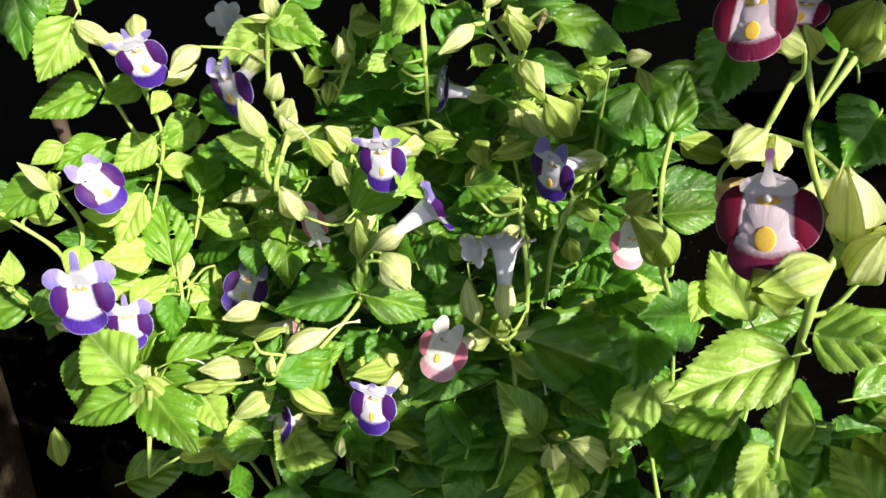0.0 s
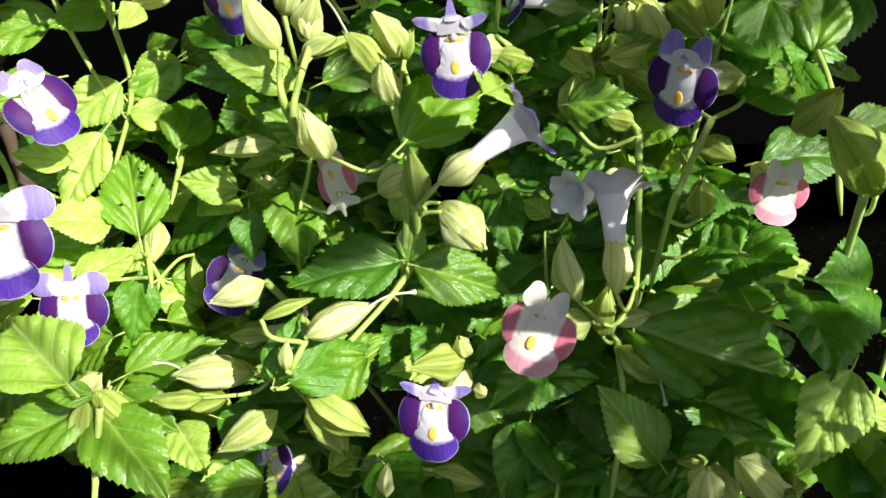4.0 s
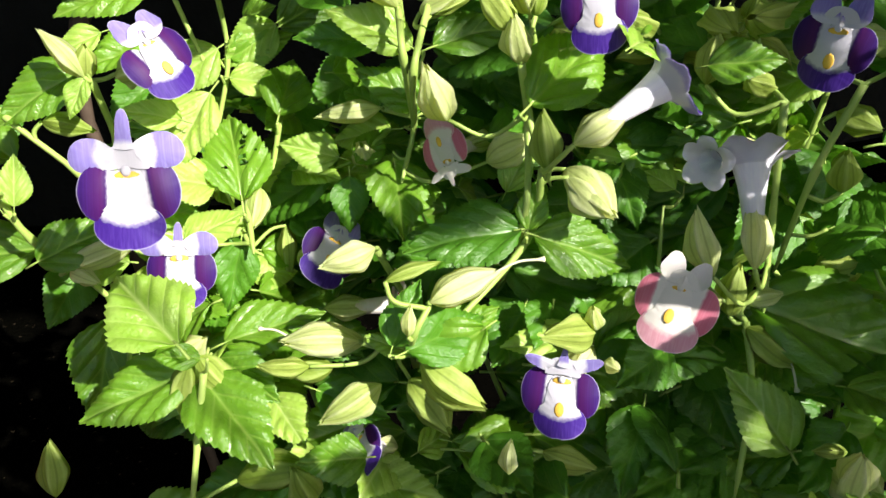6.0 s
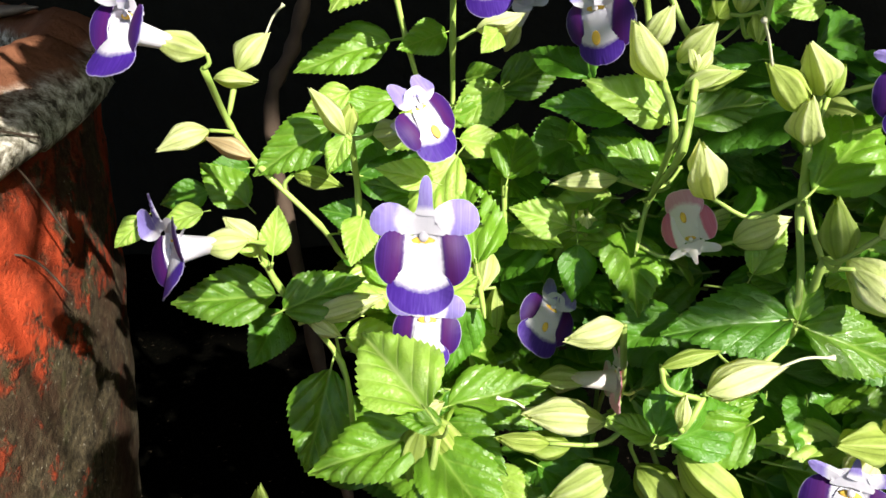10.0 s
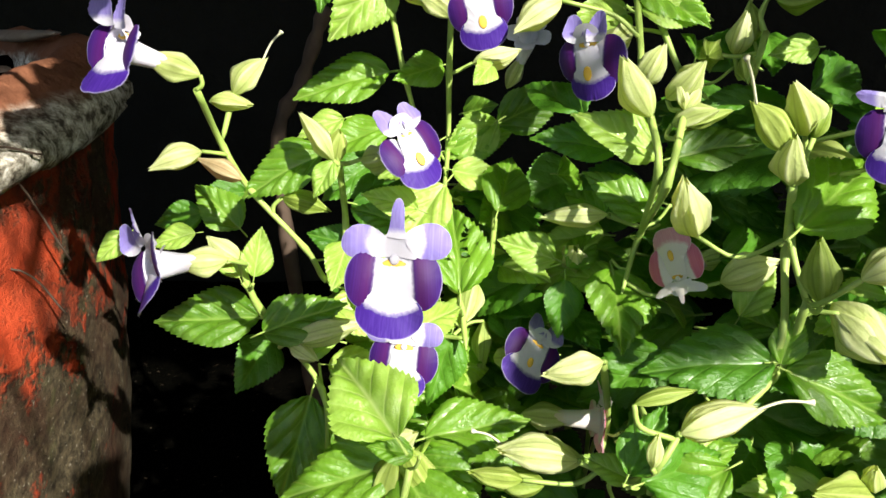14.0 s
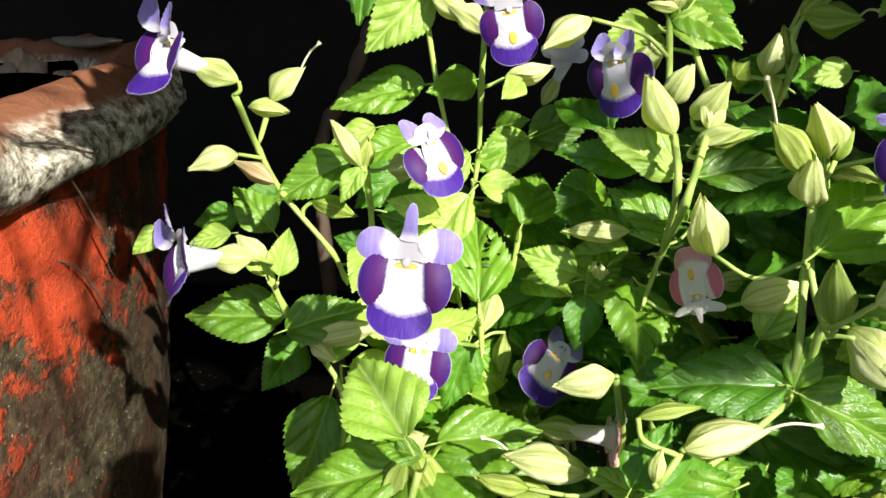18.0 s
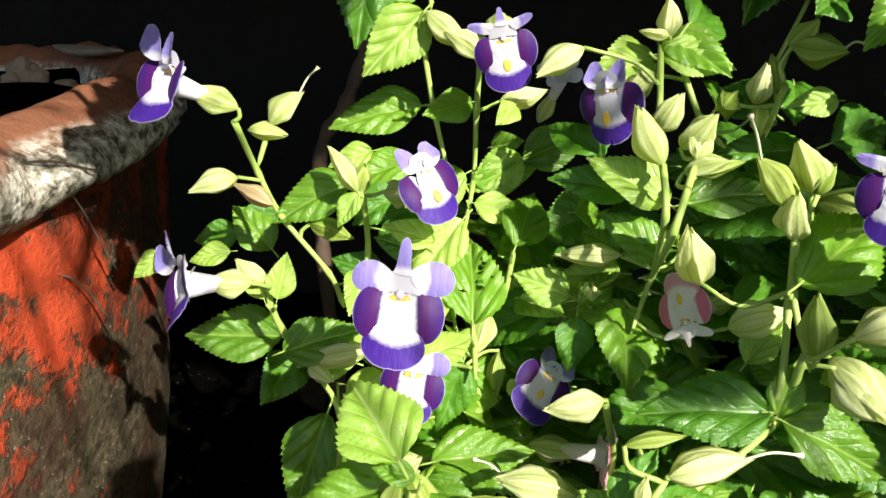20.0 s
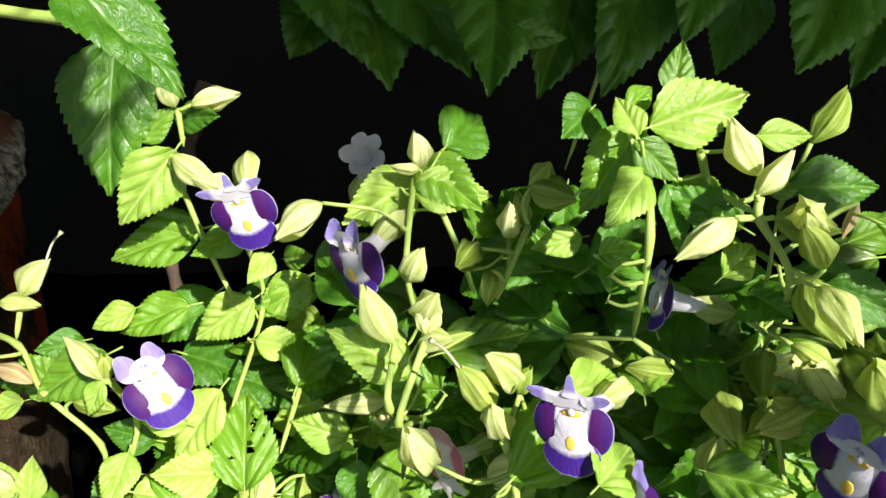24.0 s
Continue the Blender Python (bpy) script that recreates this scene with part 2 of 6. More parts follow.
# soil colour lowered to near black in place of shade, with sparse pale specks
m = Mat("soil_shade_black", 0.95, 0.0)
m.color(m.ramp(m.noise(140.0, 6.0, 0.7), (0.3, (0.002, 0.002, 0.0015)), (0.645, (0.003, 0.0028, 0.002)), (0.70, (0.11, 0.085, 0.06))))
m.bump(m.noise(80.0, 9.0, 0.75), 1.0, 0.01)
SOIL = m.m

# near-black colour stands in for the deep shade behind the plants
m = Mat("wall_shade_black", 0.9, 0.1)
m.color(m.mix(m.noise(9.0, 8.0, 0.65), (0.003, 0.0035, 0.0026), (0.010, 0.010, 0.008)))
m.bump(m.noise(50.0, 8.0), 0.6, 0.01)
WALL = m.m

m = Mat("twig_dry", 0.85, 0.1)
m.color(m.mix(m.noise(60.0, 6.0), (0.10, 0.075, 0.055), (0.27, 0.22, 0.17)))
m.bump(m.noise(220.0, 6.0), 0.6, 0.001)
TWIG = m.m
# brown of the dead stalks; on the stake it stands in for shade
m = Mat("dead_and_shaded_wood", 0.8, 0.15)
m.color(m.mix(m.noise(90.0, 4.0), (0.03, 0.02, 0.014), (0.10, 0.07, 0.05)))
DEAD = m.m


# ---- shapes ----
def mesh_of(name, verts, faces, mats, uvs=None, smooth=True, mat_of=None):
    me = bpy.data.meshes.new(name)
    me.from_pydata(verts, [], faces)
    for mt in mats:
        me.materials.append(mt)
    if uvs:
        lay = me.uv_layers.new(name="UVMap")
        for lp in me.loops:
            lay.data[lp.index].uv = uvs[lp.vertex_index]
    if smooth:
        me.polygons.foreach_set("use_smooth", [True] * len(me.polygons))
    if mat_of:
        me.polygons.foreach_set("material_index", mat_of)
    me.update()
    return me


def tube(points, radii, sides=7):
    """Verts and faces of a tube along points."""
    pts = [Vector(p) for p in points]
    verts, faces = [], []
    prev = None
    for i, p in enumerate(pts):
        d = (pts[min(i + 1, len(pts) - 1)] - pts[max(i - 1, 0)]).normalized()
        a = d.orthogonal().normalized() if prev is None else (prev - d * prev.dot(d)).normalized()
        prev = a
        b = d.cross(a)
        for k in range(sides):
            an = 2 * math.pi * k / sides
            verts.append(p + (a * math.cos(an) + b * math.sin(an)) * radii[i])
    for i in range(len(pts) - 1):
        for k in range(sides):
            j = (k + 1) % sides
            faces.append((i * sides + k, i * sides + j, (i + 1) * sides + j, (i + 1) * sides + k))
    faces.append(tuple(range(sides))[::-1])
    faces.append(tuple((len(pts) - 1) * sides + k for k in range(sides)))
    return verts, faces


def smooth_line(points, steps=5):
    """A Catmull-Rom curve through points."""
    p = [Vector(q) for q in points]
    if len(p) < 3:
        return [p[0].lerp(p[-1], k / steps) for k in range(steps + 1)]
    p = [p[0] * 2 - p[1]] + p + [p[-1] * 2 - p[-2]]
    out = []
    for i in range(1, len(p) - 2):
        for k in range(steps):
            t = k / steps
            a, b, c, d = p[i - 1:i + 3]
            out.append(0.5 * (2 * b + (c - a) * t + (2 * a - 5 * b + 4 * c - d) * t * t + (3 * b - a - 3 * c + d) * t ** 3))
    return out + [p[-2]]


def leaf_mesh(seed, mat, cols=16, teeth=16, fine=3, holes=False):
    """A serrate ovate leaf, 1 long along y and 1 wide, face up, with a short stalk."""
    rnd = random.Random(seed)
    fold, bend, twist, wave = rnd.uniform(0.10, 0.34), rnd.uniform(0.05, 0.30), rnd.uniform(-0.12, 0.12), rnd.uniform(0.012, 0.04)
    rows, tooth = teeth * fine, 0.09
    verts, faces, uvs = [], [], []
    for i in range(rows + 1):
        v = i / rows
        half = 0.5 * (math.sin(math.pi * 0.5 * min(1.0, v / 0.34)) ** 0.62 if v < 0.34 else (1 - ((v - 0.34) / 0.66) ** 1.5))
        for j in range(cols + 1):
            s = 2 * j / cols - 1
            saw = ((v * teeth) % 1.0)
            reach = half * (1.0 + (tooth * (saw - 0.45) if abs(s) > 0.99 and 0.05 < v < 0.98 else 0.0))
            x = s * reach
            y = v + (0.024 if abs(s) > 0.99 and saw > 0.5 else 0.0)
            ax = abs(x)
            ph = (v - 0.95 * ax ** 0.9) * 4.4 + 0.10 * math.sin(seed + 7 * v + (2 if s > 0 else 0))
            quilt = 0.072 * abs(math.sin(math.pi * ph)) ** 0.8 * min(1.0, ax * 7) * (1 - abs(s) ** 5)
            groove = -0.02 * max(0.0, 1 - ax * 14)
            z = fold * ax * (1 - 0.5 * v) - bend * (v - 0.25) ** 2 + quilt + groove + twist * x * v + wave * math.sin(9 * v + 3 * s + seed)
            verts.append((x, y, z))
            uvs.append((0.5 + x, v))
    w = cols + 1
    spots = ((0.62, 17, 1.6), (0.56, 16, 1.2), (0.44, 15, 1.5), (0.37, 15, 1.9), (0.66, 19, 1.3), (0.70, 18, 1.0), (0.30, 8, 1.1), (0.5, 21, 0.9)) if holes else ()
    gaps = {(i, j) for i in range(rows) for j in range(cols) for v, c, r in spots if ((i - v * rows) / 1.6) ** 2 + (j - c) ** 2 < r * r}
    for i in range(rows):
        for j in range(cols):
            if (i, j) not in gaps:
                faces.append((i * w + j, i * w + j + 1, (i + 1) * w + j + 1, (i + 1) * w + j))
    mats = [0] * len(faces)
    pv, pf = tube([(0, 0.06, -0.02), (0, -0.04, -0.03), (0, -0.16, -0.07)], [0.012, 0.018, 0.02], 5)
    n = len(verts)
    verts += pv
    uvs += [(0.5, 0.0)] * len(pv)
    faces += [tuple(k + n for k in f) for f in pf]
    mats += [1] * len(pf)
    return mesh_of("leaf", verts, faces, [mat, PETIOLE], uvs, mat_of=mats)


LEAVES = {}
for key, mt in (("g", LEAF), ("y", LEAF_YOUNG), ("d", LEAF_DARK)):
    LEAVES[key] = [leaf_mesh(s * 3 + 1, mt, 12 if key == "d" else 16) for s in range(6)]
LEAVES["h"] = [leaf_mesh(5, LEAF, cols=26, fine=6, holes=True)]


def calyx_mesh(seed, mat, open_tip=False):
    """An inflated calyx, 1 long along y and about 1 wide, with five thin winged keels and a split tip of flaring teeth."""
    rnd = random.Random(seed)
    sides, rows = 40, 16
    lean, flat, wing, belly = rnd.uniform(-0.10, 0.10), rnd.uniform(0.72, 0.95), rnd.uniform(0.26, 0.42), rnd.uniform(0.36, 0.46)
    gape, skew = rnd.uniform(0.006, 0.02), rnd.uniform(0, 6.28)
    verts, faces, uvs = [], [], []
    for i in range(rows + 1):
        v = i / rows
        r = 0.43 * (math.sin(math.pi * 0.5 * min(1.0, v / belly)) ** 0.75 if v < belly else (1 - ((v - belly) / (1.03 - belly)) ** 2.2)) + 0.03
        if open_tip:
            r = max(r, 0.30 * v)
        end = max(0.0, (v - 0.70) / 0.30)
        for k in range(sides):
            a = 2 * math.pi * k / sides
            ridge = (1 - abs(math.sin(2.5 * a))) ** 3.0
            rr = r * (0.82 + wing * ridge * math.sin(math.pi * min(0.10 + v * 0.9, 1)) * (1 + 0.22 * math.sin(13 * v + 5 * a + seed)) + 0.04 * math.sin(3 * a + 9 * v + seed)) + gape * end * end * (0.4 + ridge)
            y = v + (0.05 * (ridge - 0.5) + 0.06 * math.cos(a + skew)) * end ** 1.5
            verts.append((rr * math.cos(a) + lean * math.sin(3 * v), y, rr * flat * math.sin(a) + 0.06 * math.sin(math.pi * v)))
            uvs.append((k / sides + 0.1, v))
    for i in range(rows):
        for k in range(sides):
            j = (k + 1) % sides
            faces.append((i * sides + k, i * sides + j, (i + 1) * sides + j, (i + 1) * sides + k))
    return mesh_of("calyx", verts, faces, [mat], uvs)


CALYCES = {k: [calyx_mesh(s, mt) for s in range(7)] for k, mt in (("p", CALYX), ("g", CALYX_GREEN), ("t", CALYX_DRY))}
CALYX_OPEN = {k: calyx_mesh(9, mt, True) for k, mt in (("p", CALYX), ("g", CALYX_GREEN), ("t", CALYX_DRY))}


def blob_mesh(name, mat, x, y, z, a, b, c):
    bm = bmesh.new()
    bmesh.ops.create_uvsphere(bm, u_segments=10, v_segments=6, radius=1.0)
    bmesh.ops.scale(bm, vec=(a, b, c), verts=bm.verts)
    bmesh.ops.translate(bm, vec=(x, y, z), verts=bm.verts)
    me = bpy.data.meshes.new(name)
    bm.to_mesh(me)
    bm.free()
    me.materials.append(mat)
    me.polygons.foreach_set("use_smooth", [True] * len(me.polygons))
    return me


def petal_mesh(name, mat, outline, centre, height, tint, flip=1.0, outside=None, rings=7, ruffle=0.0):
    """A petal of the face, in millimetres: a smooth outline round a centre, z from height(x, y), its colour coordinate from tint(x, y)."""
    rim = [(p.x, p.y) for p in smooth_line([(x, y, 0) for x, y in outline] + [(*outline[0], 0)], 5)[:-1]]
    n = len(rim)
    verts, faces, uvs = [], [], []
    for i in range(rings + 1):
        f = (i / rings) ** 0.8
        for k, (x, y) in enumerate(rim):
            x, y = centre[0] + (x - centre[0]) * f, centre[1] + (y - centre[1]) * f
            z = height(x, y) + ruffle * f ** 4 * math.sin(k * 1.9 + 3 * math.sin(k * 0.7))
            verts.append((flip * x * 0.001, y * 0.001, z * 0.001))
            t = max(0.0, min(0.93, tint(x, y)))
            uvs.append((0.5 + flip * 0.05 * x, t if i < rings or t < 0.47 else 1.0))
    for i in range(rings):
        for k in range(n):
            j = (k + 1) % n
            quad = (i * n + k, i * n + j, (i + 1) * n + j, (i + 1) * n + k)
            faces.append(quad if flip > 0 else quad[::-1])
    front = len(faces)
    m = len(verts)
    verts += [(x, y, z - 0.00025) for x, y, z in verts]
    uvs = uvs + uvs
    faces += [tuple(k + m for k in f)[::-1] for f in faces]
    return mesh_of(name, verts, faces, [mat, outside or mat], uvs, mat_of=[0] * front + [1] * front)


SIDE = [(2.4, 4.4), (4.6, 5.7), (7.2, 5.3), (9.2, 3.0), (9.8, -0.4), (8.9, -3.7), (6.8, -5.8), (4.2, -5.8), (2.4, -3.4), (2.0, 0.5)]
LOWER = [(0, 5.2), (2.0, 4.8), (3.3, 2.6), (3.7, 0.2), (4.2, -2.6), (6.0, -4.2), (7.0, -6.6), (6.4, -9.0), (4.2, -10.9), (1.6, -11.6), (0, -11.5),
         (-1.6, -11.6), (-4.2, -10.9), (-6.4, -9.0), (-7.0, -6.6), (-6.0, -4.2), (-4.2, -2.6), (-3.7, 0.2), (-3.3, 2.6), (-2.0, 4.8)]
WING = [(1.4, 8.6), (3.0, 9.9), (5.4, 11.0), (8.0, 10.9), (10.0, 9.2), (10.5, 6.8), (9.2, 4.9), (6.8, 4.3), (4.4, 4.6), (2.6, 6.2)]
CREST = [(-1.9, 8.0), (-1.45, 9.2), (-1.25, 10.8), (-1.1, 13.0), (-0.6, 14.5), (0, 14.9), (0.6, 14.5), (1.1, 13.0), (1.25, 10.8), (1.45, 9.2), (1.9, 8.0), (0, 7.7)]
HOOD = [(-4.1, 4.6), (-3.8, 6.4), (-2.4, 8.4), (0, 9.0), (2.4, 8.4), (3.8, 6.4), (4.1, 4.6), (2.4, 4.5), (0, 4.8), (-2.4, 4.5)]
EAR = [(0.2, 4.6), (0.4, 7.6), (1.6, 10.6), (3.4, 12.2), (5.2, 11.8), (6.0, 9.8), (6.6, 7.4), (5.6, 5.4), (3.4, 4.4)]
SPIKE = [(2.2, 8.2), (4.0, 8.6), (6.0, 9.0), (8.2, 9.2), (9.2, 8.4), (8.0, 7.0), (5.6, 5.9), (4.0, 5.5), (3.0, 6.6)]
HORN = [(-1.8, 8.0), (-1.4, 9.2), (-1.0, 10.8), (-0.6, 12.4), (0, 12.9), (0.6, 12.4), (1.0, 10.8), (1.4, 9.2), (1.8, 8.0), (0, 7.7)]
TUCK = [(0.8, 8.2), (2.6, 8.8), (4.4, 8.2), (5.4, 6.8), (5.2, 5.6), (3.6, 5.2), (1.2, 6.0)]
SLIM = [(-1.5, 7.0), (-0.8, 9.0), (-0.7, 11.2), (-0.9, 12.8), (0, 13.6), (0.9, 12.8), (0.7, 11.2), (0.8, 9.0), (1.5, 7.0), (0, 6.2)]


def side_height(x, y):
    return -0.7 + 0.32 * (x - 2) - 0.052 * (x - 2) ** 2 - 0.035 * y * y


def lower_height(x, y):
    return 0.5 - 0.030 * x * x - 0.06 * min(0.0, y + 5.0) - 0.05 * max(0.0, y + 1.0) ** 2


FACES = {}
for key, pal in (("purple", PURPLE), ("pink", PINK), ("maroon", MAROON), ("white", PALE)):
    both = []
    for f in (1.0, -1.0):
        both.append(("side_lobe", petal_mesh("side_lobe", pal["lobe"], SIDE, (6.0, 0.0), side_height, lambda x, y: (x - 2.6) / 7.0, f, pal["back"], ruffle=0.12)))
    both += [
        ("lower_lobe", petal_mesh("lower_lobe", pal["lower"], LOWER, (0.0, -5.0), lower_height, lambda x, y: 0.55 + (-y - 5.7 + 0.055 * x * x) * 0.066 if y < -3.6 else 0.30, 1.0, pal["back"], 9, 0.14)),
        ("hood", petal_mesh("hood", pal["white"], HOOD, (0.0, 6.0), lambda x, y: -0.25 + 0.25 * (y - 4.6) - 0.012 * x * x, lambda x, y: 0.1)),
        ("lip_stain", blob_mesh("lip_stain", YELLOW, 0, -0.0036, 0.00052, 0.0020 if key == "maroon" else 0.0012, 0.0025 if key == "maroon" else 0.0019, 0.00016)),
        ("throat_stain", blob_mesh("throat_stain", YELLOW, 0, 0.0034, -0.0005, 0.0025, 0.0013 if key == "maroon" else 0.0010, 0.0004)),
        ("anther", blob_mesh("anther", pal["white"], 0.0, 0.0040, 0.0000, 0.0009, 0.0010, 0.0004)),
    ]
    pairs = {"wings": (WING, (5.5, 7.4)), "crown": (TUCK if key == "maroon" else SPIKE, (3.0, 6.8) if key == "maroon" else (5.0, 7.4)), "ears": (EAR, (3.4, 8.0))}
    for style, (shape, mid) in pairs.items():
        lips = []
        for f in (1.0, -1.0):
            fold = (lambda x, y: 0.50 - 0.014 * x * x + 0.10 * (y - 7.4) - 0.07 * (y - 7.4) ** 2 + 0.25 * math.sin(x * 0.9)) if style == "wings" else (lambda x, y: 0.6 + 0.006 * x * x - 0.25 * abs(y - 6.8 - 0.25 * x)) if style == "crown" else (lambda x, y: 0.0 - 0.20 * max(0.0, y - 6.5) + 0.10 * (x - 3.0) ** 2)
            lips.append(("upper_lip", petal_mesh("upper_lip", pal["lip"], shape, mid, fold, (lambda x, y: 0.42 + (y - 7.0) * 0.09) if style == "ears" else (lambda x, y: 0.40 + (x - 6.0 + 0.25 * abs(y - 7.4)) * 0.09), f, pal["back"], ruffle=0.18)))
        if style != "ears":
            lips.append(("upper_crest", petal_mesh("upper_crest", pal["lip"], CREST if style == "wings" else SLIM if key == "maroon" else HORN, (0.0, 8.0), lambda x, y: 0.95 - 0.03 * x * x - 0.03 * (y - 7), lambda x, y: 0.42 + (y - 9.8) * 0.09, 1.0, pal["back"])))
        FACES[key, style] = [e for e in both if e[0] != "lip_stain" or (key != "white" and style != "wings")] + lips


def funnel_lobe(name, mat, outside, turn, half, reach, rise, seed):
    """One lobe of a flower seen from its side: it goes on from the end of the tube and flares, with a rounded, ruffled edge."""
    rnd = random.Random(seed)
    phase, across, along = rnd.uniform(0, 6), 12, 10
    verts, faces, uvs = [], [], []
    for i in range(along + 1):
        for k in range(across + 1):
            u = 2 * k / across - 1
            t = i / along * (1 - 0.42 * abs(u) ** 2.6)
            a = turn + u * half * (1 - 0.10 * t)
            r = 4.55 + reach * t ** 1.25 + 0.25 * t * math.cos(u * 3.0)
            z = 0.9 + rise * (t - 0.42 * t ** 2.4) + 0.8 * t ** 2 * math.sin(u * 4.2 + phase) + 0.25 * t ** 4 * math.sin(u * 13 + 2 * phase)
            verts.append((r * math.cos(a) * 0.001, r * math.sin(a) * 0.001, z * 0.001))
            uvs.append((0.5 + 0.4 * u, min(0.93, 0.22 + 0.62 * t)))
    n = across + 1
    for i in range(along):
        for k in range(across):
            faces.append((i * n + k, (i + 1) * n + k, (i + 1) * n + k + 1, i * n + k + 1))
    front, m = len(faces), len(verts)
    verts += [(x * 1.012, y * 1.012, z - 0.00022) for x, y, z in verts]
    faces += [tuple(k + m for k in f)[::-1] for f in faces]
    return mesh_of(name, verts, faces, [mat, outside], uvs + uvs, mat_of=[0] * front + [1] * front)


TRUMPETS = {}
for key, pal in (("purple", PURPLE), ("white", PALE)):
    TRUMPETS[key] = [
        ("lower_lobe", funnel_lobe("lower_lobe", pal["lower"], pal["back"], -math.pi / 2, 0.74, 6.6, 5.6, 1)),
        ("side_lobe", funnel_lobe("side_lobe", pal["lobe"], pal["back"], -0.20, 0.72, 6.4, 6.0, 2)),
        ("side_lobe", funnel_lobe("side_lobe", pal["lobe"], pal["back"], math.pi + 0.20, 0.72, 6.4, 6.0, 3)),
        ("upper_lip", funnel_lobe("upper_lip", pal["lip"], pal["back"], math.pi / 2 - 0.52, 0.66, 5.8, 8.0, 4)),
        ("upper_lip", funnel_lobe("upper_lip", pal["lip"], pal["back"], math.pi / 2 + 0.52, 0.66, 5.8, 8.0, 5)),
    ]

AIM = {"side_lobe": -0.14, "upper_lip": 1.05, "lower_lobe": -math.pi / 2, "upper_crest": math.pi / 2}


def part(name, me, parent, m=None, label=""):
    ob = new(name, me)
    ob.parent = parent
    if m is not None:
        ob.matrix_basis = m
    if label:
        ob["label"] = label
    return ob


def frame_of(origin, x, y, z):
    return Matrix(((x[0], y[0], z[0], origin[0]), (x[1], y[1], z[1], origin[1]), (x[2], y[2], z[2], origin[2]), (0, 0, 0, 1)))


COUNT = [0]
LEAF_BASES, POD_BASES, STEM_LINES, FLOWERS = [], [], [], []


def leaf(plant, base, tip, normal, width, kind="g", v=None):
    """A leaf of a plant from base to tip, facing normal, width metres wide."""
    COUNT[0] += 1
    b, t, n = Vector(base), Vector(tip), Vector(normal)
    n = n.normalized() + SUN * 0.4
    ax = t - b
    ln = ax.length
    ax /= ln
    n = (n - ax * n.dot(ax)).normalized()
    sd = ax.cross(n)
    LEAF_BASES.append((plant, b - ax * 0.14 * ln))
    me = LEAVES[kind][(COUNT[0] if v is None else v) % len(LEAVES[kind])]
    return part("leaf", me, plant, frame_of(b, sd * width, ax * ln, n * ln * 0.8))


def pod(plant, base, tip, width, kind="p", style=None):
    """A calyx round a seed pod; style: where its thread-like style ends."""
    COUNT[0] += 1
    b, t = Vector(base), Vector(tip)
    ax = t - b
    ln = ax.length
    ax /= ln
    sd = ax.cross(Vector((0.3, -0.8, 0.5))).normalized()
    sd = Matrix.Rotation(COUNT[0] * 1.7, 3, ax) @ sd
    up = sd.cross(ax)
    POD_BASES.append((plant, b, ax))
    ob = part("calyx", CALYCES[kind][COUNT[0] % 7], plant, frame_of(b, sd * width, ax * ln, up * width))
    if style:
        e = Vector(style)
        start = b + ax * ln * 0.93
        midp = start.lerp(e, 0.5) + Vector((0, 0, 0.0012))
        pv, pf = tube(smooth_line([start, midp, e]) + [e + (e - midp).normalized() * 0.0006], [0.00035] * 10 + [0.0007, 0.0008], 6)
        part("style", mesh_of("style", pv, pf, [STYLE]), plant)
    return ob


def stem(plant, points, r0=0.0011, r1=0.0008):
    line = smooth_line(points)
    STEM_LINES.append((plant, line))
    n = len(line)
    pv, pf = tube(line, [r0 + (r1 - r0) * i / (n - 1) + (0.0003 if i % 5 == 0 and 0 < i < n - 1 else 0) if i < n - 1 else r1 * 0.4 for i in range(n)], 8)
    return part("stem", mesh_of("stem", pv, pf, [STEM]), plant)


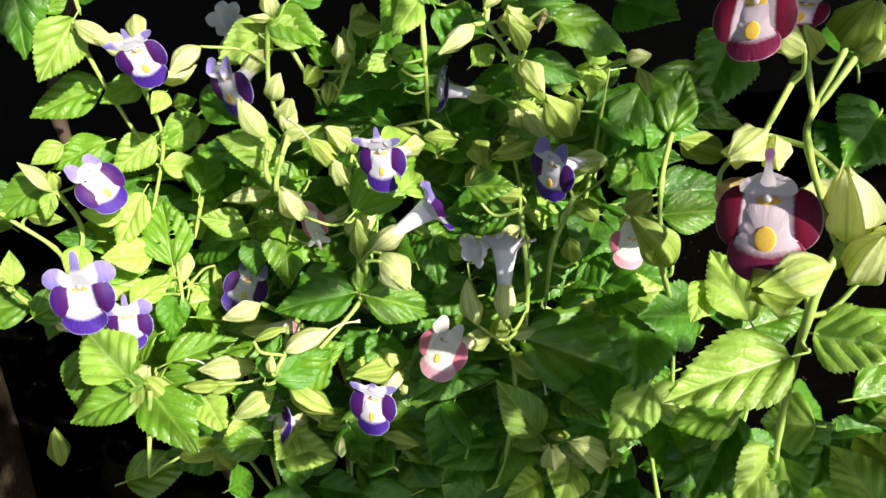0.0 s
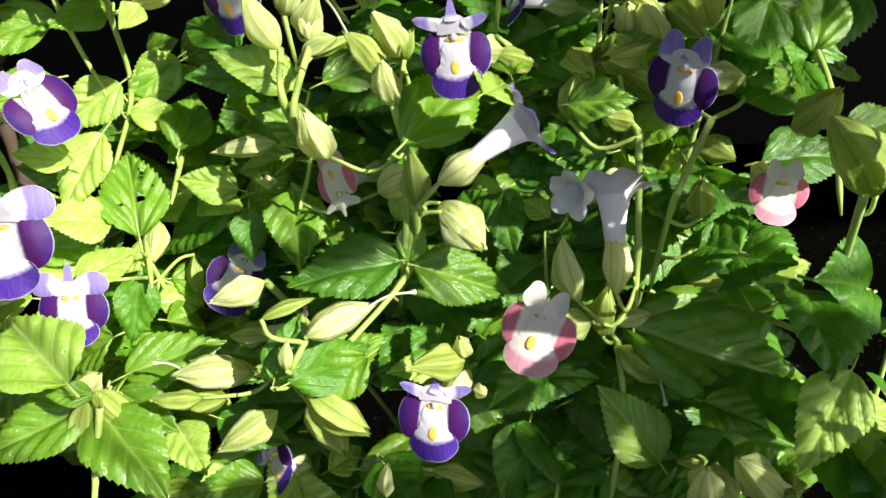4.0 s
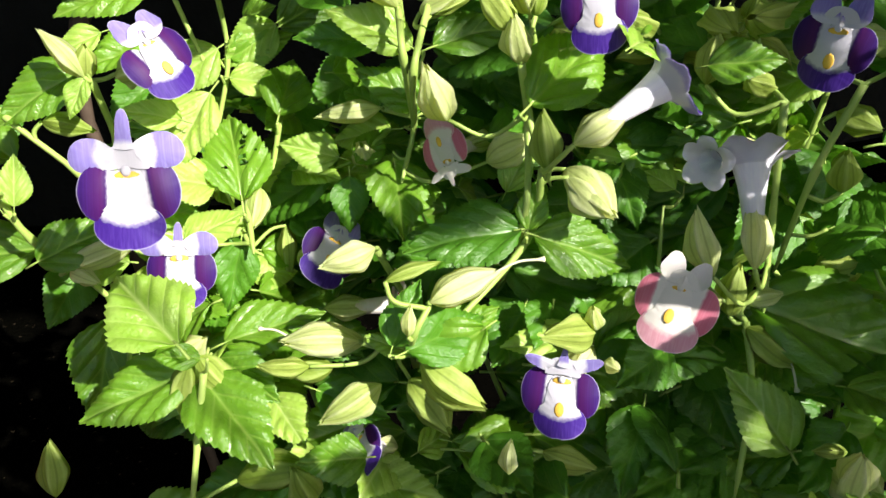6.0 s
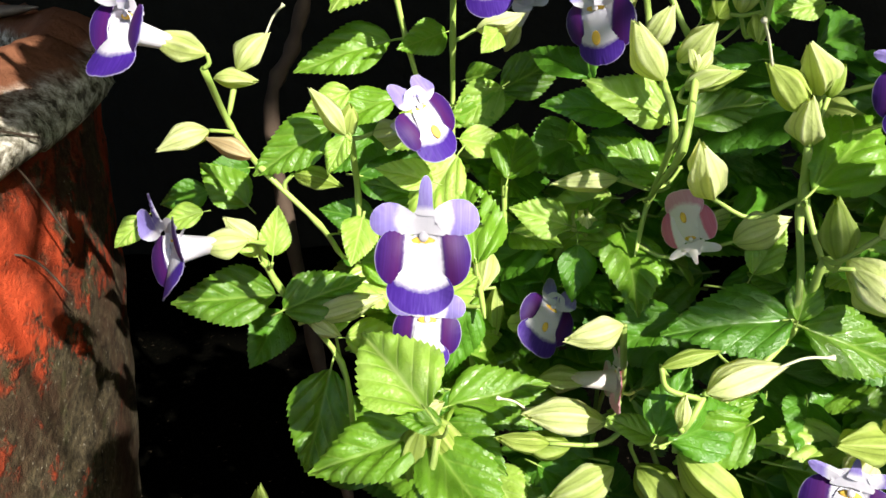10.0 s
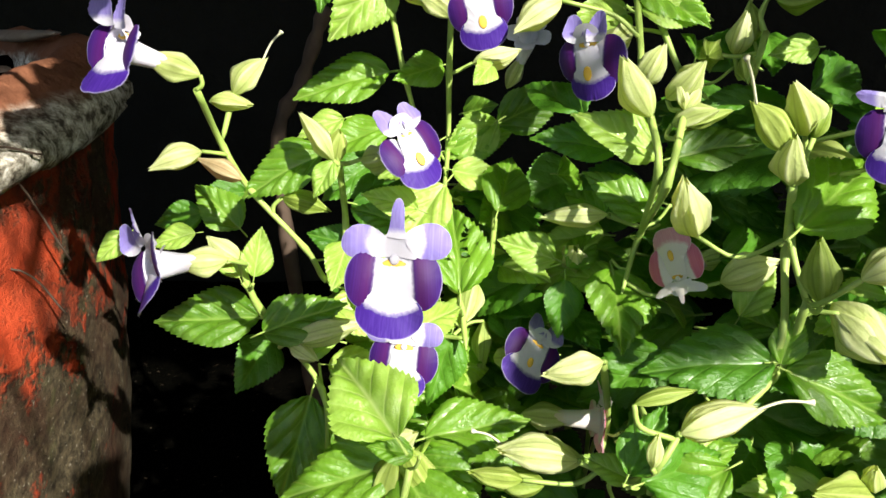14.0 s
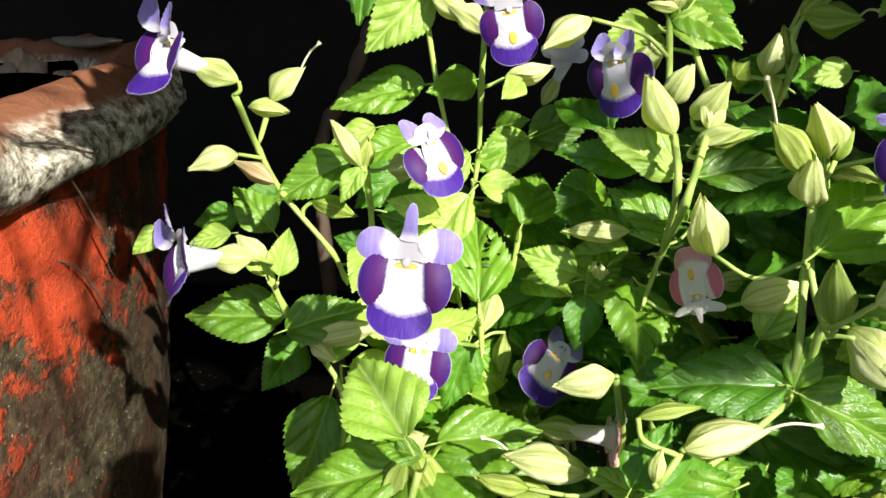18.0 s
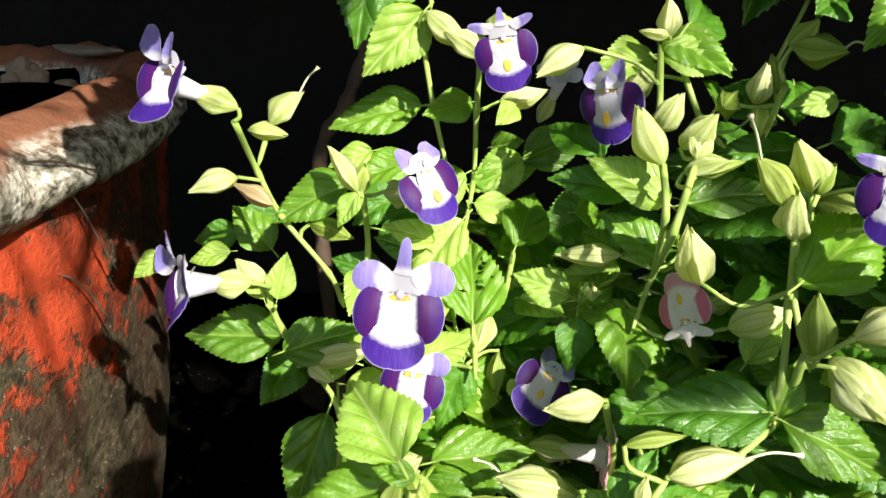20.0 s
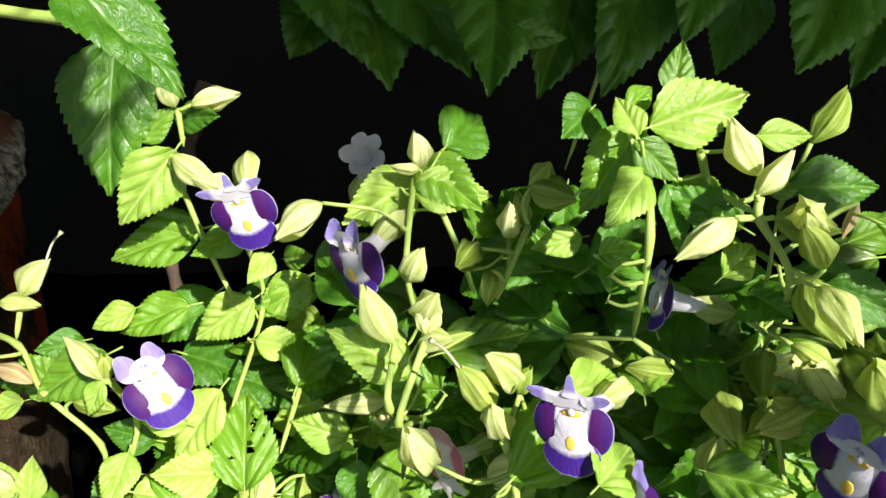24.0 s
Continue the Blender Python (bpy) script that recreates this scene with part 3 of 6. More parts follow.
def flower(plant, throat, back, crest, kind="purple", s=1.0, face=None, mouth=0.0042, lip="ears", calyx="p"):
    """A two-lipped flower: its throat, the end of its tube in the calyx, and a point towards its crest."""
    p, q, u = Vector(throat), Vector(back), Vector(crest)
    z = Vector(face).normalized() if face else (p - q).normalized()
    y = u - p
    y = (y - z * y.dot(z)).normalized()
    x = y.cross(z)
    FLOWERS.append(p)
    m = frame_of(p, x * s, y * s, z * s)
    inv = m.inverted()
    ql = inv @ q
    line = smooth_line([ql, ql * 0.5 + Vector((0, 0, -0.15 * ql.length)), Vector((0, 0, -0.0048)), Vector((0, 0, -0.0014 if mouth < 0.005 else 0.0014))])
    n = len(line)
    wide = mouth if mouth < 0.005 else 0.0048
    rad = [0.0018 + (wide - 0.0018) * (i / (n - 1)) ** (1.3 if mouth < 0.005 else 1.5) for i in range(n)]
    pv, pf = tube(line, rad, 12)
    pf = pf[:-2]
    pal = {"purple": PURPLE, "pink": PINK, "maroon": MAROON, "white": PALE}[kind]
    fl = part("flower", mesh_of("flower", pv, pf, [pal["tube"]], [(k % 12 / 12, k // 12 / n) for k in range(len(pv))]), plant, m)
    COUNT[0] += 1
    vary, done = random.Random(COUNT[0]), set()
    trumpet = mouth >= 0.006
    for name, me in TRUMPETS[kind] if trumpet else FACES[kind, lip]:
        tilt = Matrix.Rotation(vary.uniform(-0.14, 0.14) * (0.4 if name.startswith("upper") else 1.0), 4, (vary.uniform(-1, 1), vary.uniform(-1, 1), 0.6)) if name.endswith(("lobe", "lip", "crest")) else Matrix()
        grow = vary.uniform(0.92, 1.08)
        if mouth > 0.005 and name in AIM and not trumpet:
            a = AIM[name] if name not in ("side_lobe", "upper_lip") else (math.pi - AIM[name] if name in done else AIM[name])
            done.add(name)
            tilt = Matrix.Rotation(-60.0 * (mouth - 0.0042) - 0.30, 4, (-math.sin(a), math.cos(a), 0)) @ tilt
            grow *= 1.25
        if trumpet:
            tilt, grow = Matrix(), vary.uniform(0.98, 1.04)
        part(name, me, fl, tilt @ Matrix.Diagonal((grow, grow, 1.0, 1.0)))
    if calyx:
        d = (p - q)
        ln = min(0.017 * s, d.length * 0.85)
        ax = (m.to_3x3() @ (line[4] - ql)).normalized()
        b = q - ax * 0.004
        POD_BASES.append((plant, b, ax))
        sd = ax.orthogonal().normalized()
        part("calyx", CALYX_OPEN[calyx], plant, frame_of(b, sd * 0.0095 * s, ax * ln, sd.cross(ax) * 0.0095 * s))
    return fl


def plant(label):
    ob = new("torenia_plant")
    return tagged(ob, label, "flowering plant", "plants in the bed")


# ---- setting ----
def grid_mesh(name, x0, x1, y0, y1, n, height, mat):
    far = [0.5 + 0.045 * t + 0.455 * t ** 9 for t in (2 * i / n - 1 for i in range(n + 1))]
    verts = [(x0 + (x1 - x0) * far[i], y0 + (y1 - y0) * far[j], 0) for j in range(n + 1) for i in range(n + 1)]
    verts = [(x, y, height(x, y)) for x, y, _ in verts]
    faces = [(j * (n + 1) + i, j * (n + 1) + i + 1, (j + 1) * (n + 1) + i + 1, (j + 1) * (n + 1) + i) for j in range(n) for i in range(n)]
    return mesh_of(name, verts, faces, [mat])


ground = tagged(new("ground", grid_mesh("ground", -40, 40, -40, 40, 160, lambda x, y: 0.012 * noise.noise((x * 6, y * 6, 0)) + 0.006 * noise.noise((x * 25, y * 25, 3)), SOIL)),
                "garden soil coloured near-black for shade, with pale specks", "ground", kind="structure")


def lathe(name, profile, cx, cy, sides, mats, bumpy):
    fine = []
    for (r0, z0, k0), (r1, z1, _) in zip(profile, profile[1:]):
        m = max(1, int(math.hypot(r1 - r0, z1 - z0) / 0.006))
        fine += [(r0 + (r1 - r0) * i / m, z0 + (z1 - z0) * i / m, k0) for i in range(m)]
    profile = fine + [profile[-1]]
    verts, faces, mat_of = [], [], []
    n = len(profile)
    for k in range(sides):
        a = 2 * math.pi * k / sides
        for r, z, _ in profile:
            d = bumpy * (noise.noise((math.cos(a) * 14, math.sin(a) * 14, z * 30)) + 0.5 * noise.noise((math.cos(a) * 50, math.sin(a) * 50, z * 90)))
            y = cy + (r + d) * math.sin(a)
            verts.append((cx + (r + d) * math.cos(a), y, z + d * 0.7 + LEAN * (y - 0.06) * max(0.0, z) / 0.36))
    for k in range(sides):
        j = (k + 1) % sides
        for i in range(n - 1):
            faces.append((k * n + i, j * n + i, j * n + i + 1, k * n + i + 1))
            mat_of.append(profile[i][2])
    return mesh_of(name, verts, faces, mats, mat_of=mat_of)


PX, PY = -0.694, 0.259
pot = tagged(new("planter"), "large round red-painted clay planter with a crumbling rim", "planter")
pot.location = (PX, PY, 0)
part("body", lathe("body", [(0.36, -0.01, 0), (0.375, 0.05, 0), (0.395, 0.15, 0), (0.41, 0.25, 0), (0.418, 0.33, 0), (0.42, 0.357, 0), (0.40, 0.3575, 0)], 0, 0, 200, [RED], 0.0035), pot)
part("rim", lathe("rim", [(0.40, 0.358, 0), (0.427, 0.359, 0), (0.432, 0.363, 0), (0.434, 0.370, 0), (0.432, 0.377, 0), (0.426, 0.384, 0), (0.416, 0.391, 0), (0.406, 0.396, 0), (0.397, 0.395, 0), (0.388, 0.385, 0), (0.38, 0.36, 0)], 0, 0, 240, [RIM], 0.010), pot, None, "weathered crusted rim with chips")
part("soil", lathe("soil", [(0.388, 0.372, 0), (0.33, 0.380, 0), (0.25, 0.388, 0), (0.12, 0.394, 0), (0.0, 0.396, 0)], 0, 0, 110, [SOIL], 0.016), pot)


def clod(x, y, z, a, b, c, seed, mat, name, label, cat, turn=0.0):
    bm = bmesh.new()
    bmesh.ops.create_icosphere(bm, subdivisions=3, radius=1.0)
    for v in bm.verts:
        d = 1 + 0.35 * noise.noise(v.co * 1.3 + Vector((seed, 0, 0))) + 0.12 * noise.noise(v.co * 4 + Vector((seed, 3, 0)))
        v.co = Vector((v.co.x * a, v.co.y * b, v.co.z * c)) * d
    me = bpy.data.meshes.new(name)
    bm.to_mesh(me)
    bm.free()
    me.materials.append(mat)
    ob = new(name, me)
    ob.matrix_world = pose(x, y, z, 8, -12, turn)
    return tagged(ob, label, cat, "stones on the planter soil")


# an added near-black backdrop wall, and an unseen eave added to block sun behind
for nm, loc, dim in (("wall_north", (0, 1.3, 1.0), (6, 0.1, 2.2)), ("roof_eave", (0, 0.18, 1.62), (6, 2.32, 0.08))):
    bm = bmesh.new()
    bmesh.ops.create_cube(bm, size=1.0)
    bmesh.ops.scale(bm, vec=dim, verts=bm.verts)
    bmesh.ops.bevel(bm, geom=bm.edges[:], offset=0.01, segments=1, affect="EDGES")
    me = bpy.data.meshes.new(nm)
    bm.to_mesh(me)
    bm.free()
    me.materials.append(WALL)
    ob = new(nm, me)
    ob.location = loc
    tagged(ob, "added backdrop wall, coloured near-black to stand in for shade" if nm[0] == "w" else "added unseen slab that shades the background", "wall" if nm[0] == "w" else "roof", kind="structure")


for x, y, z, a, b_, c, sd, tn in ((-0.479, 0.524, 0.411, 0.02, 0.015, 0.014, 1, 20), (-0.459, 0.534, 0.403, 0.016, 0.012, 0.016, 2, 50), (-0.489, 0.516, 0.413, 0.012, 0.01, 0.008, 3, 0), (-0.470, 0.521, 0.405, 0.01, 0.007, 0.006, 4, 70), (-0.488, 0.526, 0.417, 0.02, 0.016, 0.02, 5, 10)):
    clod(x, y, z - 0.027 - c * 0.25 + LEAN * (y - 0.319) * 1.15, a * 0.6, b_ * 0.6, c * 0.6, sd, TWIG, "stone", "small rough brown stone lying on the planter soil", "stone", tn)
BARK = [Vector((-0.5437, 0.6183, 0.424)), Vector((-0.4689, 0.5707, 0.420)), Vector((-0.3941, 0.5232, 0.430))]
line = smooth_line(BARK, 8)
pv, pf = tube(line, [0.0008 + 0.0100 * math.sin(math.pi * k / (len(line) - 1)) ** 0.8 for k in range(len(line))], 8)
tagged(new("bark_piece", mesh_of("bark_piece", [(x, y, 0.396 + (z - 0.42) * 0.4 + LEAN * (y - 0.319) * 1.15) for x, y, z in pv], pf, [TWIG])), "curled strip of pale dry bark on the planter soil", "bark")
for k, (p0, p1, p2) in enumerate((((-0.30, 0.30, 0.385), (-0.275, 0.325, 0.372), (-0.268, 0.345, 0.325)), ((-0.31, 0.27, 0.372), (-0.27, 0.31, 0.379), (-0.262, 0.335, 0.372)), ((-0.30, 0.31, 0.33), (-0.28, 0.33, 0.325), (-0.276, 0.345, 0.30)))):
    pv, pf = tube(smooth_line([p0, p1, p2]), [0.0005] * 11, 6)
    tagged(new("dry_stalk", mesh_of("dry_stalk", pv, pf, [DEAD])), "thin dry bent stalk hanging over the planter", "twig", "dry stalks on the planter")

# a weathered stake behind the plants, its dark brown standing in for shade
pv, pf = tube(smooth_line([(-0.21, 0.5287, 0.4295), (-0.2202, 0.5068, 0.3893), (-0.2315, 0.4827, 0.3438), (-0.2215, 0.4727, 0.18), (-0.2115, 0.4727, -0.01)], 6), [0.0044 + 0.0010 * math.sin(k * 2.3) for k in range(25)], 9)
tagged(new("wooden_stake", mesh_of("wooden_stake", pv, pf, [DEAD])), "thin weathered grey wooden stake, darkened in colour for shade", "stake")

# ---- plants ----
plant_a = plant("purple and white torenia with serrate leaves and pale pods")
plant_b = plant("tall torenia with violet flowers against dark shade")
plant_c = plant("dense torenia with violet flowers and ribbed calyces")
plant_d = plant("low torenia with pink and violet flowers among leaves")
plant_e = plant("torenia with maroon flowers and large pale leaves")
plant_f = plant("shaded torenia with yellowish leaves and seed pods")
plant_g = plant("broad-leaved plant in deep shade, its leaf colour darkened to match")
plant_h = plant("leafy branch reaching over with large drooping serrate leaves")
leaf(plant_b, (-0.1234, 0.3585, 0.3964), (-0.1596, 0.3482, 0.3890), (0.0500, -0.6916, 0.7205), 0.0238, "g")
leaf(plant_b, (-0.1008, 0.3497, 0.3977), (-0.1153, 0.3351, 0.3943), (0.6680, -0.7102, 0.2224), 0.0135, "g")
leaf(plant_a, (-0.1306, 0.3012, 0.3751), (-0.1561, 0.2920, 0.3634), (-0.0014, -0.7833, 0.6217), 0.0183, "g")
leaf(plant_a, (-0.1220, 0.2868, 0.3743), (-0.1281, 0.2825, 0.3644), (-0.0854, -0.8926, 0.4426), 0.0077, "y")
leaf(plant_a, (-0.1745, 0.3229, 0.3445), (-0.1907, 0.3243, 0.3613), (0.3894, -0.8085, 0.4412), 0.0165, "g")
leaf(plant_a, (-0.1907, 0.3192, 0.3440), (-0.2071, 0.3146, 0.3411), (0.0839, -0.7379, 0.6697), 0.0107, "y")
leaf(plant_a, (-0.1410, 0.2659, 0.3456), (-0.1388, 0.2703, 0.3589), (0.4854, -0.8497, 0.2057), 0.0092, "y")
leaf(plant_a, (-0.1516, 0.2849, 0.3255), (-0.1845, 0.2779, 0.3266), (0.1696, -0.6773, 0.7159), 0.0209, "g")
leaf(plant_a, (-0.1416, 0.2675, 0.3282), (-0.1181, 0.2748, 0.3351), (0.0654, -0.7867, 0.6139), 0.0159, "g")
leaf(plant_a, (-0.1807, 0.3482, 0.2906), (-0.1866, 0.3245, 0.2774), (0.6010, -0.5001, 0.6235), 0.0208, "d")
leaf(plant_a, (-0.0956, 0.2418, 0.3120), (-0.1154, 0.2578, 0.3268), (0.0898, -0.6138, 0.7844), 0.0250, "y")
leaf(plant_a, (-0.0967, 0.2710, 0.2943), (-0.0661, 0.2792, 0.2989), (0.0086, -0.5081, 0.8613), 0.0198, "g")
leaf(plant_a, (-0.1373, 0.2852, 0.2986), (-0.1471, 0.2733, 0.2660), (0.1776, -0.9402, 0.2905), 0.0224, "g")
leaf(plant_a, (-0.1009, 0.2579, 0.2940), (-0.1343, 0.2481, 0.2863), (-0.0660, -0.4653, 0.8827), 0.0221, "g")
leaf(plant_a, (-0.0960, 0.2642, 0.2930), (-0.0778, 0.2543, 0.2831), (0.0433, -0.6681, 0.7428), 0.0165, "g")
leaf(plant_a, (-0.0931, 0.2468, 0.3042), (-0.1050, 0.2451, 0.3073), (0.2820, -0.5996, 0.7490), 0.0077, "g")
leaf(plant_a, (-0.0872, 0.2903, 0.3325), (-0.0921, 0.3119, 0.3565), (0.2577, -0.6914, 0.6749), 0.0215, "h")
leaf(plant_a, (-0.1015, 0.3002, 0.3502), (-0.1219, 0.2981, 0.3587), (0.3353, -0.6937, 0.6374), 0.0137, "g")
leaf(plant_a, (-0.1200, 0.2985, 0.3443), (-0.1371, 0.2964, 0.3501), (0.2433, -0.8868, 0.3930), 0.0126, "d")
leaf(plant_a, (-0.1195, 0.2848, 0.3501), (-0.1199, 0.2702, 0.3407), (0.4980, -0.4814, 0.7213), 0.0118, "y")
leaf(plant_a, (-0.0977, 0.2871, 0.3596), (-0.1138, 0.2852, 0.3653), (0.2979, -0.7513, 0.5890), 0.0106, "y")
leaf(plant_b, (-0.0792, 0.3226, 0.3506), (-0.0757, 0.3469, 0.3660), (0.3825, -0.5343, 0.7538), 0.0180, "g")
leaf(plant_b, (-0.0962, 0.3319, 0.3630), (-0.0770, 0.3345, 0.3572), (0.2692, -0.8039, 0.5303), 0.0125, "y")
leaf(plant_b, (-0.1003, 0.3487, 0.3674), (-0.0773, 0.3554, 0.3726), (0.2279, -0.9489, 0.2182), 0.0158, "g")
leaf(plant_b, (-0.0843, 0.3650, 0.3742), (-0.0577, 0.3742, 0.3850), (0.2442, -0.9476, 0.2059), 0.0186, "g")
leaf(plant_b, (-0.0979, 0.3683, 0.3786), (-0.0837, 0.3624, 0.3819), (-0.3987, -0.9146, 0.0679), 0.0108, "g")
leaf(plant_b, (-0.0406, 0.3133, 0.3712), (-0.0665, 0.3092, 0.3772), (0.2666, -0.6248, 0.7339), 0.0167, "d")
leaf(plant_c, (-0.0301, 0.2995, 0.3710), (-0.0530, 0.2987, 0.3855), (0.3779, -0.7409, 0.5552), 0.0168, "y")
leaf(plant_c, (-0.0248, 0.3144, 0.3684), (0.0021, 0.3215, 0.3722), (0.0723, -0.6626, 0.7455), 0.0174, "g")
leaf(plant_c, (-0.0304, 0.3173, 0.3490), (-0.0502, 0.3176, 0.3650), (0.3857, -0.7796, 0.4934), 0.0158, "g")
leaf(plant_c, (-0.0600, 0.3136, 0.3362), (-0.0783, 0.3117, 0.3435), (0.2344, -0.9076, 0.3484), 0.0141, "y")
leaf(plant_c, (-0.0567, 0.3269, 0.3295), (-0.0459, 0.3397, 0.3379), (0.4071, -0.7164, 0.5666), 0.0118, "g")
leaf(plant_c, (-0.0419, 0.3140, 0.3326), (-0.0391, 0.2886, 0.3160), (0.0689, -0.5412, 0.8381), 0.0211, "g")
leaf(plant_c, (-0.0569, 0.3101, 0.3305), (-0.0587, 0.3044, 0.3124), (0.1808, -0.9417, 0.2838), 0.0134, "d")
leaf(plant_c, (-0.0044, 0.2648, 0.3253), (-0.0363, 0.2578, 0.3258), (0.1360, -0.5655, 0.8135), 0.0203, "d")
leaf(plant_c, (0.0012, 0.2714, 0.3575), (0.0273, 0.3010, 0.3705), (0.3823, -0.6336, 0.6726), 0.0223, "g")
leaf(plant_c, (-0.0010, 0.2656, 0.3228), (0.0262, 0.2676, 0.3091), (0.3176, -0.7982, 0.5119), 0.0189, "g")
leaf(plant_c, (-0.0025, 0.2650, 0.3245), (0.0020, 0.2699, 0.3376), (-0.3145, -0.8484, 0.4258), 0.0091, "g")
leaf(plant_c, (-0.0065, 0.2961, 0.3247), (0.0034, 0.3024, 0.3385), (-0.3477, -0.7327, 0.5850), 0.0112, "y")
leaf(plant_d, (-0.0363, 0.2383, 0.3062), (-0.0152, 0.2551, 0.3052), (0.5034, -0.5920, 0.6293), 0.0161, "d")
leaf(plant_d, (-0.0399, 0.2379, 0.3082), (-0.0316, 0.2442, 0.3230), (-0.4476, -0.7054, 0.5495), 0.0113, "d")
leaf(plant_d, (-0.0385, 0.2565, 0.2945), (-0.0504, 0.2560, 0.3018), (0.4655, -0.5103, 0.7231), 0.0086, "y")
leaf(plant_d, (0.0098, 0.2588, 0.2919), (-0.0128, 0.2547, 0.2953), (0.1937, -0.3030, 0.9331), 0.0144, "y")
leaf(plant_d, (0.0139, 0.2588, 0.2890), (0.0276, 0.2645, 0.2976), (-0.0522, -0.7945, 0.6050), 0.0112, "g")
leaf(plant_b, (-0.0344, 0.3404, 0.4128), (-0.0096, 0.3446, 0.4082), (0.2346, -0.8292, 0.5074), 0.0159, "y")
leaf(plant_a, (-0.0906, 0.2905, 0.3194), (-0.0977, 0.2825, 0.2978), (0.2557, -0.9305, 0.2622), 0.0146, "d")
leaf(plant_a, (-0.0851, 0.2968, 0.3264), (-0.0987, 0.2918, 0.3201), (-0.1163, -0.6431, 0.7569), 0.0098, "y")
leaf(plant_c, (0.0023, 0.3472, 0.3934), (-0.0126, 0.3722, 0.4031), (-0.6025, -0.5727, 0.5559), 0.0213, "d")
leaf(plant_c, (0.0122, 0.3726, 0.4016), (0.0105, 0.3525, 0.3892), (-0.0610, -0.5204, 0.8518), 0.0174, "d")
leaf(plant_c, (0.0197, 0.3397, 0.3842), (0.0427, 0.3677, 0.3887), (0.6574, -0.6107, 0.4415), 0.0204, "d")
leaf(plant_c, (0.0045, 0.3460, 0.3808), (-0.0155, 0.3413, 0.3802), (0.1693, -0.7977, 0.5788), 0.0127, "d")
leaf(plant_c, (-0.0094, 0.3517, 0.3535), (0.0018, 0.3367, 0.3370), (-0.1644, -0.7827, 0.6003), 0.0174, "d")
leaf(plant_a, (-0.0694, 0.3243, 0.3119), (-0.0811, 0.3400, 0.3166), (-0.3134, -0.4796, 0.8196), 0.0183, "d")
leaf(plant_a, (-0.0776, 0.3242, 0.3032), (-0.0826, 0.3352, 0.3161), (0.1689, -0.7161, 0.6773), 0.0122, "d")
leaf(plant_c, (-0.0280, 0.3390, 0.2893), (-0.0078, 0.3420, 0.2841), (0.2702, -0.7209, 0.6382), 0.0130, "d")
pod(plant_a, (-0.1684, 0.2948, 0.3771), (-0.1839, 0.2901, 0.3730), 0.0096, "p")
pod(plant_a, (-0.1561, 0.2948, 0.3679), (-0.1693, 0.2938, 0.3745), 0.0064, "t")
pod(plant_a, (-0.1684, 0.3044, 0.3920), (-0.1557, 0.3065, 0.3895), 0.0073, "p")
pod(plant_a, (-0.1613, 0.3064, 0.3933), (-0.1514, 0.3118, 0.4038), 0.0094, "p", style=(-0.1463, 0.3152, 0.4115))
pod(plant_a, (-0.1220, 0.2869, 0.3745), (-0.1312, 0.2887, 0.3877), 0.0092, "p")
pod(plant_a, (-0.1229, 0.2888, 0.3732), (-0.1193, 0.2875, 0.3828), 0.0066, "g")
pod(plant_a, (-0.1430, 0.2945, 0.3620), (-0.1292, 0.2961, 0.3571), 0.0081, "g")
pod(plant_b, (-0.0893, 0.3438, 0.3979), (-0.0732, 0.3484, 0.4011), 0.0082, "p")
pod(plant_b, (-0.0945, 0.3380, 0.4135), (-0.1053, 0.3326, 0.4220), 0.0094, "p")
pod(plant_c, (-0.0326, 0.2950, 0.3827), (-0.0396, 0.2982, 0.3986), 0.0105, "p")
pod(plant_c, (-0.0236, 0.2961, 0.3795), (-0.0113, 0.3000, 0.3831), 0.0055, "g")
pod(plant_c, (-0.0236, 0.2975, 0.3840), (-0.0254, 0.2993, 0.3915), 0.0046, "p")
pod(plant_c, (-0.0236, 0.2975, 0.3840), (-0.0194, 0.3000, 0.3892), 0.0040, "p")
pod(plant_c, (-0.0215, 0.2813, 0.3529), (-0.0254, 0.2745, 0.3694), 0.0113, "p")
pod(plant_c, (-0.0024, 0.2739, 0.3756), (-0.0103, 0.2757, 0.3875), 0.0084, "g", style=(-0.0138, 0.2688, 0.3980))
pod(plant_c, (0.0028, 0.2806, 0.3786), (-0.0024, 0.2741, 0.3917), 0.0097, "p")
pod(plant_c, (0.0039, 0.2776, 0.3783), (0.0071, 0.2777, 0.3858), 0.0054, "g")
pod(plant_c, (-0.0000, 0.2765, 0.3668), (-0.0021, 0.2705, 0.3795), 0.0092, "p")
pod(plant_c, (-0.0438, 0.3141, 0.3508), (-0.0637, 0.3099, 0.3515), 0.0078, "p")
pod(plant_c, (-0.0561, 0.3364, 0.3257), (-0.0541, 0.3267, 0.3360), 0.0098, "p")
pod(plant_a, (-0.1448, 0.2664, 0.3501), (-0.1537, 0.2664, 0.3570), 0.0067, "p")
pod(plant_a, (-0.1336, 0.2684, 0.3252), (-0.1136, 0.2740, 0.3290), 0.0092, "p")
pod(plant_a, (-0.1344, 0.2698, 0.3234), (-0.1256, 0.2665, 0.3199), 0.0059, "p")
pod(plant_a, (-0.0844, 0.3019, 0.3321), (-0.0868, 0.2919, 0.3223), 0.0088, "p")
pod(plant_a, (-0.0868, 0.3278, 0.3084), (-0.0880, 0.3222, 0.2905), 0.0081, "g")
pod(plant_d, (-0.0452, 0.2685, 0.3220), (-0.0605, 0.2644, 0.3198), 0.0093, "p")
pod(plant_d, (-0.0518, 0.2552, 0.3002), (-0.0715, 0.2518, 0.3037), 0.0105, "p")
pod(plant_d, (-0.0289, 0.2374, 0.3199), (-0.0117, 0.2426, 0.3241), 0.0090, "p", style=(-0.0008, 0.2452, 0.3249))
